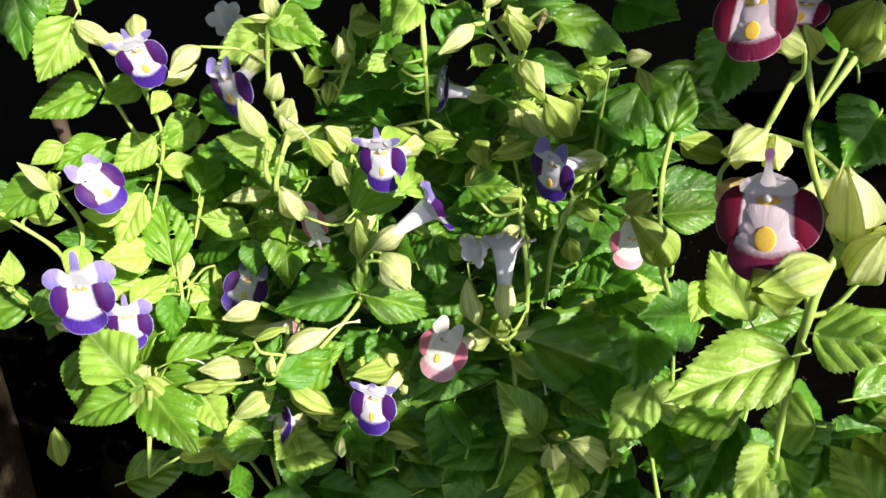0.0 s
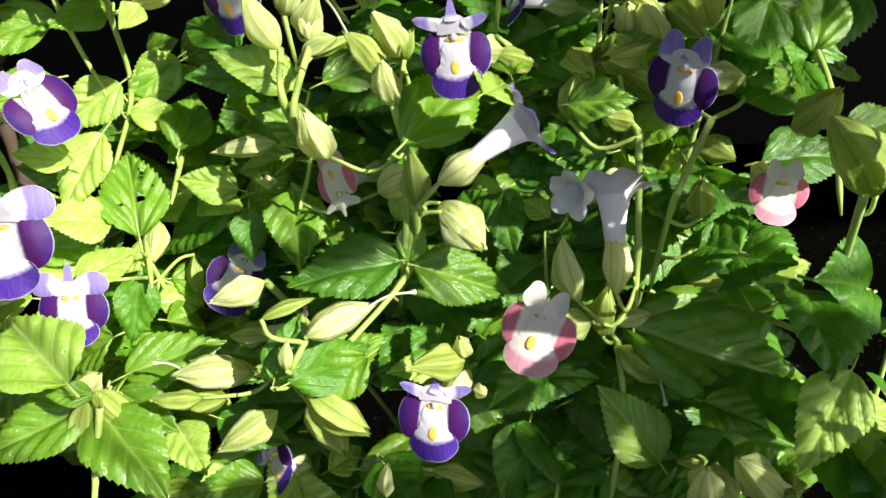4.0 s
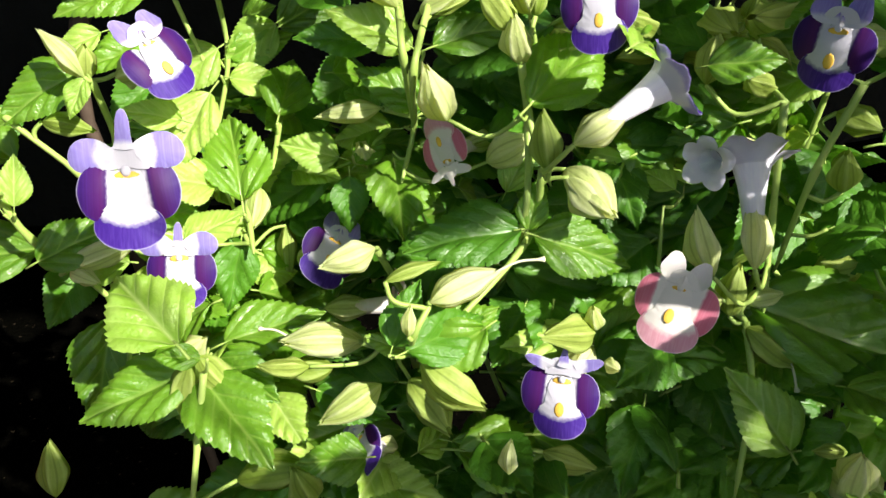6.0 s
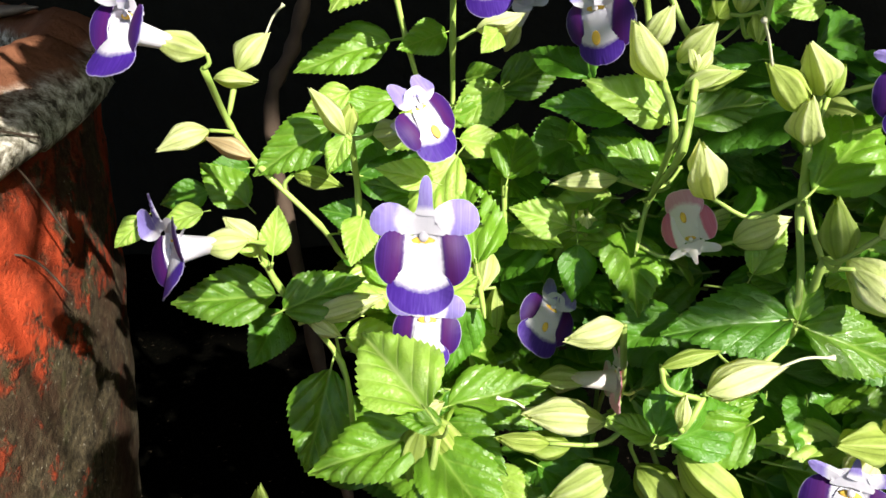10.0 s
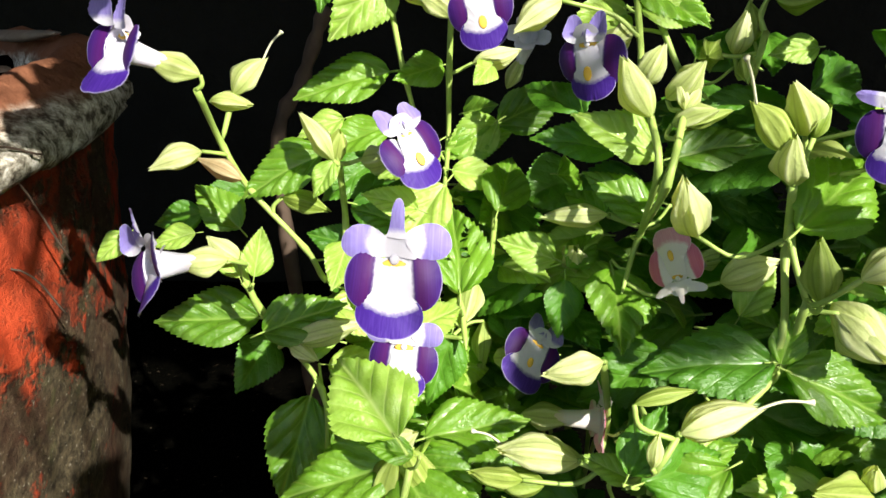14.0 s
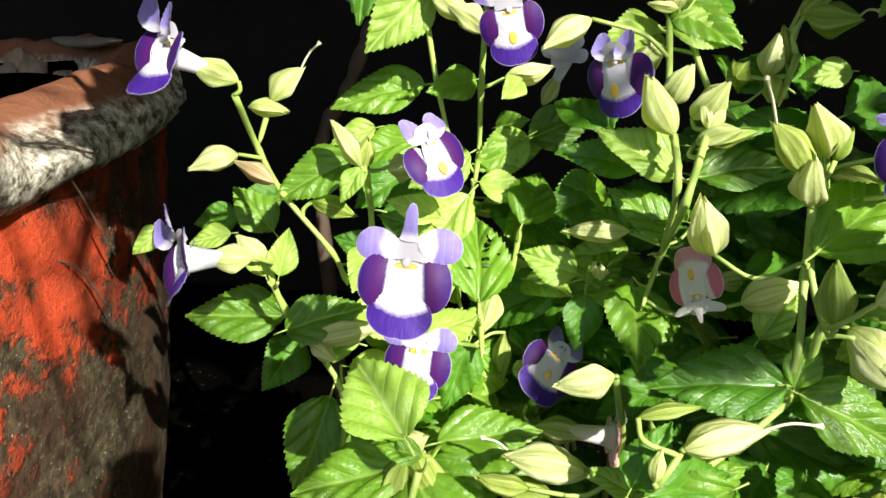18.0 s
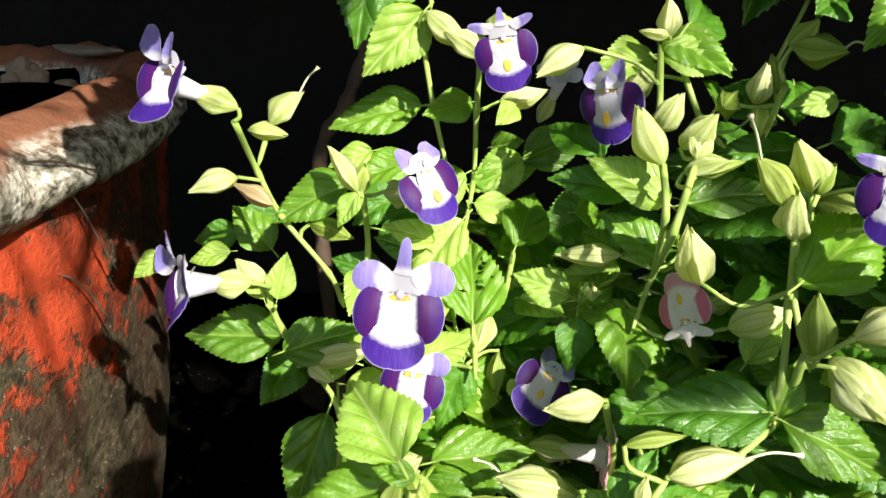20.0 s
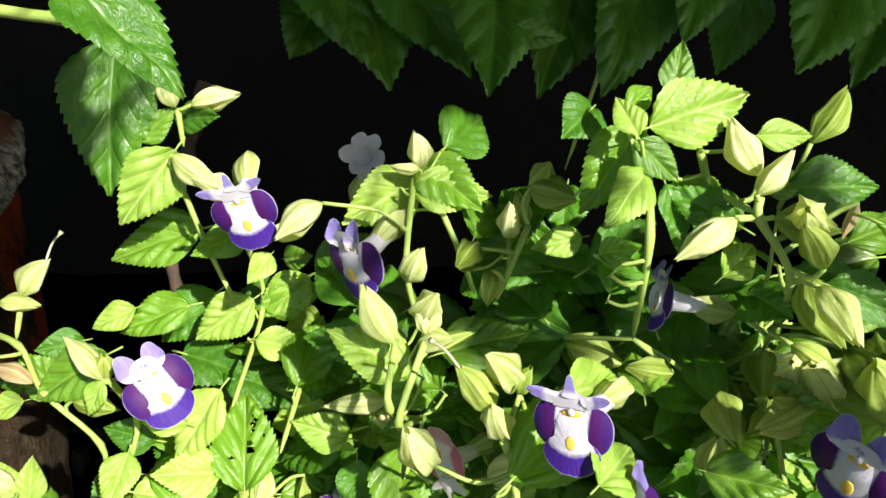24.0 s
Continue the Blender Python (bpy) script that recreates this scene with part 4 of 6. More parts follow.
pod(plant_d, (-0.0349, 0.2340, 0.3129), (-0.0337, 0.2364, 0.3200), 0.0042, "p")
pod(plant_c, (-0.0116, 0.3006, 0.3334), (0.0036, 0.2997, 0.3397), 0.0111, "p")
pod(plant_c, (0.0033, 0.2577, 0.3431), (0.0027, 0.2618, 0.3573), 0.0090, "g")
pod(plant_c, (0.0088, 0.2633, 0.3389), (0.0186, 0.2558, 0.3298), 0.0110, "p")
pod(plant_d, (-0.0656, 0.2509, 0.2961), (-0.0789, 0.2487, 0.2989), 0.0079, "g")
pod(plant_a, (-0.1012, 0.2567, 0.2974), (-0.1049, 0.2515, 0.2827), 0.0097, "g")
pod(plant_a, (-0.0989, 0.2576, 0.2987), (-0.0905, 0.2556, 0.2855), 0.0097, "g")
pod(plant_a, (-0.1038, 0.2600, 0.2960), (-0.0948, 0.2561, 0.3051), 0.0078, "p")
pod(plant_d, (-0.0389, 0.2372, 0.3267), (-0.0260, 0.2407, 0.3286), 0.0040, "g")
flower(plant_a, (-0.0893, 0.2289, 0.3575), (-0.0952, 0.2536, 0.3517), (-0.0884, 0.2334, 0.3717), "purple", 1.12, face=(0.2630, -0.9204, 0.2894), lip="wings")
flower(plant_a, (-0.0978, 0.2592, 0.3244), (-0.0999, 0.2813, 0.3213), (-0.0966, 0.2629, 0.3359), "purple", 0.99, face=(0.1627, -0.9527, 0.2568), lip="wings")
flower(plant_a, (-0.0952, 0.2765, 0.3792), (-0.1119, 0.2902, 0.3744), (-0.1050, 0.2802, 0.3910), "purple", 1.04, face=(0.6519, -0.6660, 0.3626))
flower(plant_b, (-0.0816, 0.3169, 0.4147), (-0.0885, 0.3399, 0.4256), (-0.0847, 0.3209, 0.4305), "purple", 1.1, face=(0.1989, -0.9611, -0.1916), lip="crown")
flower(plant_b, (-0.0498, 0.3164, 0.3982), (-0.0376, 0.3360, 0.4047), (-0.0481, 0.3208, 0.4118), "purple", 1.155, face=(-0.45, -0.88, -0.05))
flower(plant_a, (-0.1750, 0.2724, 0.4093), (-0.1605, 0.2799, 0.4022), (-0.1723, 0.2767, 0.4218), "purple", 0.99, face=(-0.3426, -0.8773, 0.3361), mouth=0.0055)
flower(plant_a, (-0.1584, 0.2469, 0.3550), (-0.1459, 0.2538, 0.3541), (-0.1665, 0.2486, 0.3666), "purple", 0.935, face=(-0.6354, -0.7564, 0.1553), mouth=0.0055)
flower(plant_d, (-0.0247, 0.3000, 0.3385), (-0.0113, 0.3150, 0.3360), (-0.0185, 0.2990, 0.3265), "pink", 0.92, face=(-0.62, -0.75, 0.15), lip="crown")
flower(plant_d, (-0.0674, 0.3097, 0.3047), (-0.0787, 0.3164, 0.2998), (-0.0600, 0.3142, 0.3142), "purple", 1.1, face=(0.5701, -0.7086, 0.4157))
flower(plant_d, (-0.0453, 0.3019, 0.2852), (-0.0668, 0.2980, 0.2883), (-0.0427, 0.3053, 0.2947), "pink", 0.99)
leaf(plant_a, (-0.0965, 0.2650, 0.3307), (-0.0862, 0.2864, 0.3304), (0.10, -0.75, 0.65), 0.0120, "y")
flower(plant_b, (-0.0766, 0.4183, 0.4050), (-0.0850, 0.4210, 0.3870), (-0.0740, 0.4210, 0.4150), "white", 0.90, face=(0.10, -0.75, 0.65), mouth=0.006)
stem(plant_a, [(-0.1589, 0.2811, 0.3966), (-0.1653, 0.3028, 0.3773), (-0.1534, 0.2949, 0.3642), (-0.1368, 0.2932, 0.3458), (-0.1247, 0.2770, 0.3403)])
stem(plant_a, [(-0.1623, 0.3082, 0.3929), (-0.1657, 0.3033, 0.3790)])
stem(plant_a, [(-0.1458, 0.2680, 0.3491), (-0.1430, 0.2709, 0.3335), (-0.1345, 0.2882, 0.2992), (-0.1209, 0.2537, 0.2879)])
stem(plant_a, [(-0.1211, 0.2888, 0.3731), (-0.1243, 0.2977, 0.3519), (-0.1207, 0.2778, 0.3400)])
stem(plant_b, [(-0.1167, 0.3409, 0.4223), (-0.1137, 0.3431, 0.3953), (-0.1078, 0.3471, 0.3605)])
stem(plant_b, [(-0.0944, 0.3401, 0.4225), (-0.0976, 0.3432, 0.3949), (-0.1011, 0.3507, 0.3677), (-0.0951, 0.3038, 0.3502)])
stem(plant_b, [(-0.0343, 0.3432, 0.4150), (-0.0339, 0.3211, 0.3947), (-0.0341, 0.3254, 0.3719)])
stem(plant_c, [(-0.0234, 0.2996, 0.3838), (-0.0294, 0.2803, 0.3665), (-0.0341, 0.3161, 0.3429), (-0.0395, 0.3048, 0.3280)])
stem(plant_c, [(-0.0325, 0.2971, 0.3824), (-0.0315, 0.2811, 0.3709), (-0.0341, 0.3161, 0.3429)])
stem(plant_c, [(-0.0437, 0.3161, 0.3503), (-0.0324, 0.3172, 0.3453)])
stem(plant_c, [(-0.0007, 0.2740, 0.3674), (0.0004, 0.2805, 0.3483), (-0.0037, 0.2668, 0.3244), (-0.0120, 0.3108, 0.2831)])
stem(plant_b, [(-0.0817, 0.3327, 0.3476), (-0.0797, 0.3034, 0.3373)])
stem(plant_d, [(-0.0452, 0.2703, 0.3208), (-0.0435, 0.3038, 0.2832), (-0.0471, 0.2989, 0.2693)])
stem(plant_d, [(-0.0518, 0.2570, 0.2990), (-0.0392, 0.2580, 0.2930), (-0.0341, 0.2359, 0.3117), (-0.0286, 0.2394, 0.3192)])
stem(plant_a, [(-0.1009, 0.2583, 0.2955), (-0.1017, 0.2541, 0.2820)])
stem(plant_a, [(-0.0889, 0.2989, 0.3293), (-0.0849, 0.2827, 0.3175)])
leaf(plant_c, (0.0401, 0.2769, 0.3275), (0.0334, 0.2850, 0.3314), (-0.3947, -0.6407, 0.6585), 0.0081, "y")
leaf(plant_c, (0.0289, 0.2943, 0.3360), (0.0517, 0.2954, 0.3349), (0.0644, -0.6571, 0.7510), 0.0142, "d")
leaf(plant_c, (0.0259, 0.2881, 0.3329), (0.0284, 0.2701, 0.3203), (-0.0943, -0.5812, 0.8083), 0.0145, "d")
leaf(plant_c, (0.0491, 0.2992, 0.3195), (0.0548, 0.3089, 0.3399), (-0.7433, -0.5017, 0.4425), 0.0144, "d")
leaf(plant_c, (0.0835, 0.2722, 0.3137), (0.1014, 0.2751, 0.3175), (-0.0306, -0.7170, 0.6964), 0.0115, "d")
leaf(plant_d, (0.0583, 0.2635, 0.2958), (0.1147, 0.2560, 0.2706), (0.2830, -0.5372, 0.7946), 0.0386, "g")
leaf(plant_d, (0.0622, 0.2402, 0.2630), (0.0477, 0.2492, 0.2853), (0.0401, -0.9161, 0.3990), 0.0190, "y")
leaf(plant_d, (0.0799, 0.2841, 0.2499), (0.1000, 0.2829, 0.2443), (0.1079, -0.8236, 0.5567), 0.0150, "g")
leaf(plant_d, (0.0316, 0.2511, 0.2915), (0.0159, 0.2337, 0.2943), (0.5799, -0.4060, 0.7063), 0.0161, "d")
leaf(plant_d, (0.0119, 0.2512, 0.2898), (0.0489, 0.2531, 0.2884), (0.0451, -0.1971, 0.9793), 0.0230, "d")
leaf(plant_d, (0.0277, 0.2597, 0.2667), (0.0166, 0.2389, 0.2526), (0.1100, -0.5983, 0.7937), 0.0194, "d")
leaf(plant_d, (0.0500, 0.2599, 0.2474), (0.0201, 0.2338, 0.2572), (0.5831, -0.4021, 0.7059), 0.0243, "d")
leaf(plant_d, (-0.0163, 0.2474, 0.3056), (-0.0350, 0.2422, 0.2969), (0.0240, -0.8805, 0.4734), 0.0148, "g")
leaf(plant_d, (-0.0347, 0.2532, 0.2968), (-0.0120, 0.2584, 0.3050), (0.0296, -0.8775, 0.4787), 0.0163, "g")
leaf(plant_d, (-0.0324, 0.2437, 0.3061), (-0.0365, 0.2518, 0.3120), (0.0749, -0.5630, 0.8231), 0.0074, "g")
leaf(plant_a, (-0.0997, 0.2575, 0.2919), (-0.0762, 0.2339, 0.2780), (0.0788, -0.4485, 0.8903), 0.0235, "g")
leaf(plant_a, (-0.0579, 0.3023, 0.2244), (-0.0656, 0.2762, 0.2247), (0.5692, -0.1594, 0.8066), 0.0247, "y")
leaf(plant_a, (-0.0693, 0.2945, 0.2159), (-0.0385, 0.2789, 0.2196), (-0.3707, -0.5573, 0.7429), 0.0227, "y")
leaf(plant_a, (-0.0850, 0.2980, 0.2280), (-0.0934, 0.2819, 0.2324), (0.7768, -0.2439, 0.5807), 0.0144, "y")
leaf(plant_a, (-0.0536, 0.2466, 0.2668), (-0.0695, 0.2359, 0.2756), (0.6582, -0.5730, 0.4883), 0.0149, "g")
leaf(plant_d, (-0.0453, 0.2878, 0.2328), (-0.0334, 0.3006, 0.2315), (0.5827, -0.4768, 0.6581), 0.0124, "y")
leaf(plant_d, (-0.0333, 0.2942, 0.2314), (-0.0077, 0.2904, 0.2191), (0.3948, -0.2211, 0.8918), 0.0178, "g")
leaf(plant_c, (0.0497, 0.2837, 0.2644), (0.0607, 0.2658, 0.2711), (-0.7894, -0.2782, 0.5472), 0.0176, "d")
leaf(plant_c, (0.0923, 0.2675, 0.2457), (0.0683, 0.2435, 0.2454), (0.3242, -0.3349, 0.8847), 0.0202, "d")
leaf(plant_d, (0.0040, 0.2718, 0.2967), (-0.0020, 0.2497, 0.2922), (0.3055, -0.2700, 0.9131), 0.0176, "d")
leaf(plant_d, (-0.0037, 0.2833, 0.2911), (-0.0142, 0.2582, 0.2877), (0.4660, -0.3064, 0.8300), 0.0220, "d")
leaf(plant_d, (-0.0198, 0.2577, 0.2604), (-0.0084, 0.2351, 0.2607), (-0.3028, -0.1414, 0.9425), 0.0194, "d")
leaf(plant_d, (0.0007, 0.2352, 0.2577), (-0.0138, 0.2537, 0.2525), (-0.5740, -0.2289, 0.7862), 0.0177, "d")
leaf(plant_a, (-0.0703, 0.2673, 0.2770), (-0.0486, 0.2641, 0.2666), (0.1919, -0.7501, 0.6328), 0.0156, "d")
leaf(plant_a, (-0.0865, 0.2723, 0.2728), (-0.0733, 0.2543, 0.2662), (0.0120, -0.3374, 0.9413), 0.0156, "y")
pod(plant_c, (0.0086, 0.2681, 0.3396), (0.0183, 0.2540, 0.3313), 0.0123, "p")
pod(plant_c, (0.0431, 0.2516, 0.3123), (0.0404, 0.2587, 0.3283), 0.0096, "p")
pod(plant_c, (0.0832, 0.2824, 0.2926), (0.0952, 0.2748, 0.2989), 0.0124, "g")
pod(plant_d, (0.0544, 0.2567, 0.2929), (0.0665, 0.2525, 0.2819), 0.0102, "g", style=(0.0667, 0.2499, 0.2759))
pod(plant_d, (0.0511, 0.2604, 0.2947), (0.0535, 0.2611, 0.3099), 0.0093, "g")
pod(plant_d, (0.0551, 0.2596, 0.2992), (0.0653, 0.2607, 0.3002), 0.0062, "p")
pod(plant_d, (0.0101, 0.2387, 0.3066), (-0.0030, 0.2306, 0.3120), 0.0095, "g")
pod(plant_d, (0.0114, 0.2382, 0.3083), (0.0096, 0.2346, 0.3161), 0.0054, "p")
pod(plant_d, (0.0119, 0.2341, 0.3011), (0.0144, 0.2293, 0.3016), 0.0041, "p")
pod(plant_a, (-0.0486, 0.2601, 0.2820), (-0.0673, 0.2552, 0.2741), 0.0106, "p")
pod(plant_d, (-0.0340, 0.2435, 0.2995), (-0.0185, 0.2389, 0.2870), 0.0121, "g")
pod(plant_d, (-0.0415, 0.2694, 0.2769), (-0.0303, 0.2565, 0.2656), 0.0130, "g")
pod(plant_a, (-0.0503, 0.2576, 0.2984), (-0.0723, 0.2576, 0.3015), 0.0105, "p", style=(-0.0793, 0.2586, 0.3049))
pod(plant_a, (-0.0601, 0.2545, 0.2929), (-0.0744, 0.2539, 0.2938), 0.0079, "g")
pod(plant_a, (-0.1617, 0.2629, 0.2467), (-0.1628, 0.2701, 0.2629), 0.0107, "g")
pod(plant_d, (-0.0037, 0.2487, 0.2622), (0.0103, 0.2469, 0.2562), 0.0089, "g")
pod(plant_d, (-0.0140, 0.2218, 0.2791), (-0.0125, 0.2252, 0.2865), 0.0050, "p")
pod(plant_e, (0.0739, 0.2384, 0.2576), (0.0779, 0.2243, 0.2608), 0.0132, "p")
pod(plant_e, (0.0739, 0.2346, 0.2666), (0.0652, 0.2345, 0.2676), 0.0044, "g")
pod(plant_a, (-0.0926, 0.2462, 0.2625), (-0.0694, 0.2480, 0.2629), 0.0132, "g")
pod(plant_a, (-0.0716, 0.2487, 0.2517), (-0.0743, 0.2437, 0.2672), 0.0099, "g")
pod(plant_c, (0.0832, 0.2709, 0.3243), (0.0811, 0.2666, 0.3370), 0.0090, "g")
pod(plant_c, (0.0520, 0.2882, 0.3731), (0.0528, 0.2727, 0.3692), 0.0103, "g")
pod(plant_c, (0.0725, 0.2908, 0.3705), (0.0565, 0.2724, 0.3729), 0.0132, "g")
pod(plant_c, (0.0474, 0.2765, 0.3562), (0.0497, 0.2763, 0.3690), 0.0088, "g")
pod(plant_c, (0.0656, 0.2773, 0.3526), (0.0554, 0.2704, 0.3580), 0.0073, "g")
pod(plant_c, (0.0862, 0.2848, 0.3424), (0.0942, 0.2759, 0.3391), 0.0093, "g")
flower(plant_c, (0.0170, 0.2604, 0.3811), (0.0283, 0.2831, 0.3762), (0.0181, 0.2641, 0.3894), "purple", 0.968, face=(-0.2826, -0.9477, 0.1481), lip="crown")
flower(plant_c, (0.0302, 0.2582, 0.3612), (0.0124, 0.2531, 0.3527), (0.0344, 0.2619, 0.3687), "purple", 0.946, face=(0.8771, 0.1473, 0.4572), mouth=0.0068)
flower(plant_c, (0.0565, 0.2655, 0.3354), (0.0536, 0.2527, 0.3171), (0.0570, 0.2680, 0.3407), "white", 1.045, face=(0.1094, 0.5312, 0.8401), mouth=0.0072)
flower(plant_c, (0.0765, 0.2706, 0.3640), (0.0960, 0.2835, 0.3611), (0.0828, 0.2757, 0.3730), "purple", 1.045, face=(-0.62, -0.75, -0.05), lip="ears")
flower(plant_c, (0.0464, 0.2663, 0.3385), (0.0608, 0.2778, 0.3374), (0.0429, 0.2702, 0.3477), "white", 0.682, face=(-0.7457, -0.6606, 0.0868), mouth=0.006)
flower(plant_d, (0.0293, 0.2369, 0.3143), (0.0445, 0.2546, 0.3038), (0.0339, 0.2409, 0.3215), "pink", 0.968, face=(-0.3094, -0.7826, 0.5402))
flower(plant_d, (0.0004, 0.2300, 0.2952), (0.0089, 0.2460, 0.2953), (0.0025, 0.2346, 0.3050), "purple", 0.99, face=(-0.2515, -0.8909, 0.3782), lip="crown")
flower(plant_d, (-0.0663, 0.2928, 0.2332), (-0.0577, 0.3009, 0.2255), (-0.0739, 0.2953, 0.2397), "purple", 0.99)
stem(plant_d, [(-0.0342, 0.2451, 0.2984), (-0.0335, 0.2501, 0.3092), (-0.0359, 0.2656, 0.3116)])
stem(plant_c, [(0.0023, 0.2651, 0.3413), (-0.0032, 0.2681, 0.3194), (-0.0349, 0.2451, 0.2985)])
stem(plant_c, [(0.0035, 0.2837, 0.3672), (0.0005, 0.2773, 0.3535), (0.0047, 0.2693, 0.3348)])
stem(plant_c, [(0.0640, 0.2664, 0.3522), (0.0641, 0.2686, 0.3173), (0.0601, 0.2598, 0.2941)])
stem(plant_c, [(0.0842, 0.2685, 0.3539), (0.0749, 0.2703, 0.3303), (0.0710, 0.2801, 0.2969)])
stem(plant_d, [(0.0553, 0.2591, 0.2932), (0.0538, 0.2480, 0.2767), (0.0466, 0.2364, 0.2522)])
stem(plant_a, [(-0.0961, 0.2524, 0.2961), (-0.0995, 0.2445, 0.2791), (-0.1029, 0.2366, 0.2621)])
flower(plant_d, (0.1054, 0.2700, 0.3294), (0.1072, 0.2883, 0.3296), (0.1070, 0.2728, 0.3345), "pink", 0.814, face=(-0.2601, -0.9398, 0.2216))
leaf(plant_h, (-0.1342, 0.3505, 0.4668), (-0.1379, 0.3305, 0.4191), (0.3002, -0.8877, 0.3490), 0.0321, "d")
leaf(plant_h, (-0.0505, 0.2284, 0.4814), (-0.0331, 0.2262, 0.4646), (0.6402, -0.3065, 0.7044), 0.0151, "d")
leaf(plant_b, (-0.1159, 0.3424, 0.4302), (-0.1352, 0.3287, 0.4086), (0.4724, -0.8722, 0.1268), 0.0214, "y")
leaf(plant_b, (-0.1279, 0.3409, 0.4343), (-0.1155, 0.3478, 0.4435), (0.4254, -0.8998, 0.0967), 0.0105, "g")
leaf(plant_b, (-0.1173, 0.3521, 0.4388), (-0.0984, 0.3441, 0.4401), (-0.3942, -0.8816, 0.2596), 0.0115, "d")
leaf(plant_b, (-0.0369, 0.3535, 0.4117), (-0.0555, 0.3305, 0.4057), (0.6412, -0.6327, 0.4343), 0.0203, "y")
leaf(plant_b, (-0.0329, 0.3491, 0.4195), (-0.0120, 0.3365, 0.4064), (-0.0552, -0.7638, 0.6431), 0.0179, "g")
leaf(plant_b, (-0.0245, 0.3518, 0.4230), (-0.0147, 0.3780, 0.4279), (0.7425, -0.3817, 0.5504), 0.0210, "d")
leaf(plant_f, (0.0366, 0.3095, 0.4348), (0.0613, 0.3179, 0.4400), (0.2397, -0.9114, 0.3346), 0.0180, "y")
leaf(plant_f, (0.0344, 0.3206, 0.4324), (0.0194, 0.3091, 0.4133), (0.1895, -0.9003, 0.3919), 0.0177, "g")
leaf(plant_f, (0.0331, 0.3072, 0.4321), (0.0433, 0.3056, 0.4216), (0.1560, -0.9433, 0.2932), 0.0099, "g")
leaf(plant_f, (0.0337, 0.3049, 0.4340), (0.0288, 0.3134, 0.4423), (-0.0780, -0.7210, 0.6886), 0.0083, "y")
leaf(plant_f, (0.0444, 0.3216, 0.4170), (0.0528, 0.3043, 0.4103), (-0.3347, -0.4801, 0.8109), 0.0145, "g")
leaf(plant_f, (0.0408, 0.3131, 0.4190), (0.0452, 0.3073, 0.4017), (0.6124, -0.6898, 0.3862), 0.0116, "d")
leaf(plant_f, (0.0439, 0.3344, 0.4372), (0.0474, 0.3409, 0.4511), (-0.1391, -0.8850, 0.4442), 0.0097, "g")
leaf(plant_f, (0.0315, 0.3174, 0.4385), (0.0391, 0.3273, 0.4419), (0.5705, -0.6230, 0.5352), 0.0073, "g")
leaf(plant_f, (0.0615, 0.3109, 0.4307), (0.0747, 0.3137, 0.4291), (0.2292, -0.9253, 0.3021), 0.0082, "y")
leaf(plant_f, (0.0731, 0.3250, 0.4129), (0.0963, 0.3299, 0.4102), (0.2313, -0.9060, 0.3545), 0.0164, "d")
leaf(plant_f, (0.0858, 0.3182, 0.3992), (0.1034, 0.3321, 0.3996), (0.5010, -0.6552, 0.5654), 0.0119, "g")
leaf(plant_f, (0.0659, 0.3235, 0.4138), (0.0789, 0.3268, 0.4136), (0.2298, -0.8960, 0.3800), 0.0089, "g")
# darkened leaf copy throughout, in place of the shade this plant stands in
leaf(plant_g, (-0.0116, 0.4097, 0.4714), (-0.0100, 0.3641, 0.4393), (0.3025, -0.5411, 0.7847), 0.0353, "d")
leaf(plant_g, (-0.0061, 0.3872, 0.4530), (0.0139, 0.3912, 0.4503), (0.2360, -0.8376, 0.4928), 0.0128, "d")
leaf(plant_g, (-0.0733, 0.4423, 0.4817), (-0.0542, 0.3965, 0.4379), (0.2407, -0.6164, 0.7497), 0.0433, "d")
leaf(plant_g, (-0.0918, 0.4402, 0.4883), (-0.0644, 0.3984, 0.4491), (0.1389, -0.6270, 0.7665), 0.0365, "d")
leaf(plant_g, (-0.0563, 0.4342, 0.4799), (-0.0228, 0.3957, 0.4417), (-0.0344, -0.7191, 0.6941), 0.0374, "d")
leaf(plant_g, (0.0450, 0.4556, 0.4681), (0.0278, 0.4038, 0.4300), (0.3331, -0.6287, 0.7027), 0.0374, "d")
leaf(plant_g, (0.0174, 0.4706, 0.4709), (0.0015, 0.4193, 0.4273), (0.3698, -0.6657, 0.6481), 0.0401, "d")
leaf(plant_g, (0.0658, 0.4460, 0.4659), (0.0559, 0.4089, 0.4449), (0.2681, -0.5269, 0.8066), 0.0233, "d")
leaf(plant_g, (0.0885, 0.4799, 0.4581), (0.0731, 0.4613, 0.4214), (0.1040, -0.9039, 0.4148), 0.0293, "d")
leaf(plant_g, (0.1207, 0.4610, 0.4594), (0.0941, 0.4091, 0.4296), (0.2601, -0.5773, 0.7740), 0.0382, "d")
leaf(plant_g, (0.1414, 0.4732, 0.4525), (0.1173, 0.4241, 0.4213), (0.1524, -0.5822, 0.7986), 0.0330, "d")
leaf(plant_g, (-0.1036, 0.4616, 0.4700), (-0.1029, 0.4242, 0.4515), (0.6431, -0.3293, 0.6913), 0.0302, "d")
leaf(plant_f, (0.0221, 0.3681, 0.4291), (0.0137, 0.3489, 0.4249), (0.6529, -0.4230, 0.6284), 0.0179, "d")
leaf(plant_f, (0.0275, 0.2913, 0.4045), (0.0362, 0.3072, 0.4052), (0.6414, -0.3817, 0.6655), 0.0112, "d")
leaf(plant_f, (0.0237, 0.2918, 0.4088), (0.0327, 0.2870, 0.4120), (-0.5304, -0.7900, 0.3077), 0.0079, "g")
leaf(plant_f, (0.0260, 0.2987, 0.3950), (0.0308, 0.3151, 0.4022), (0.3329, -0.4575, 0.8246), 0.0119, "d")
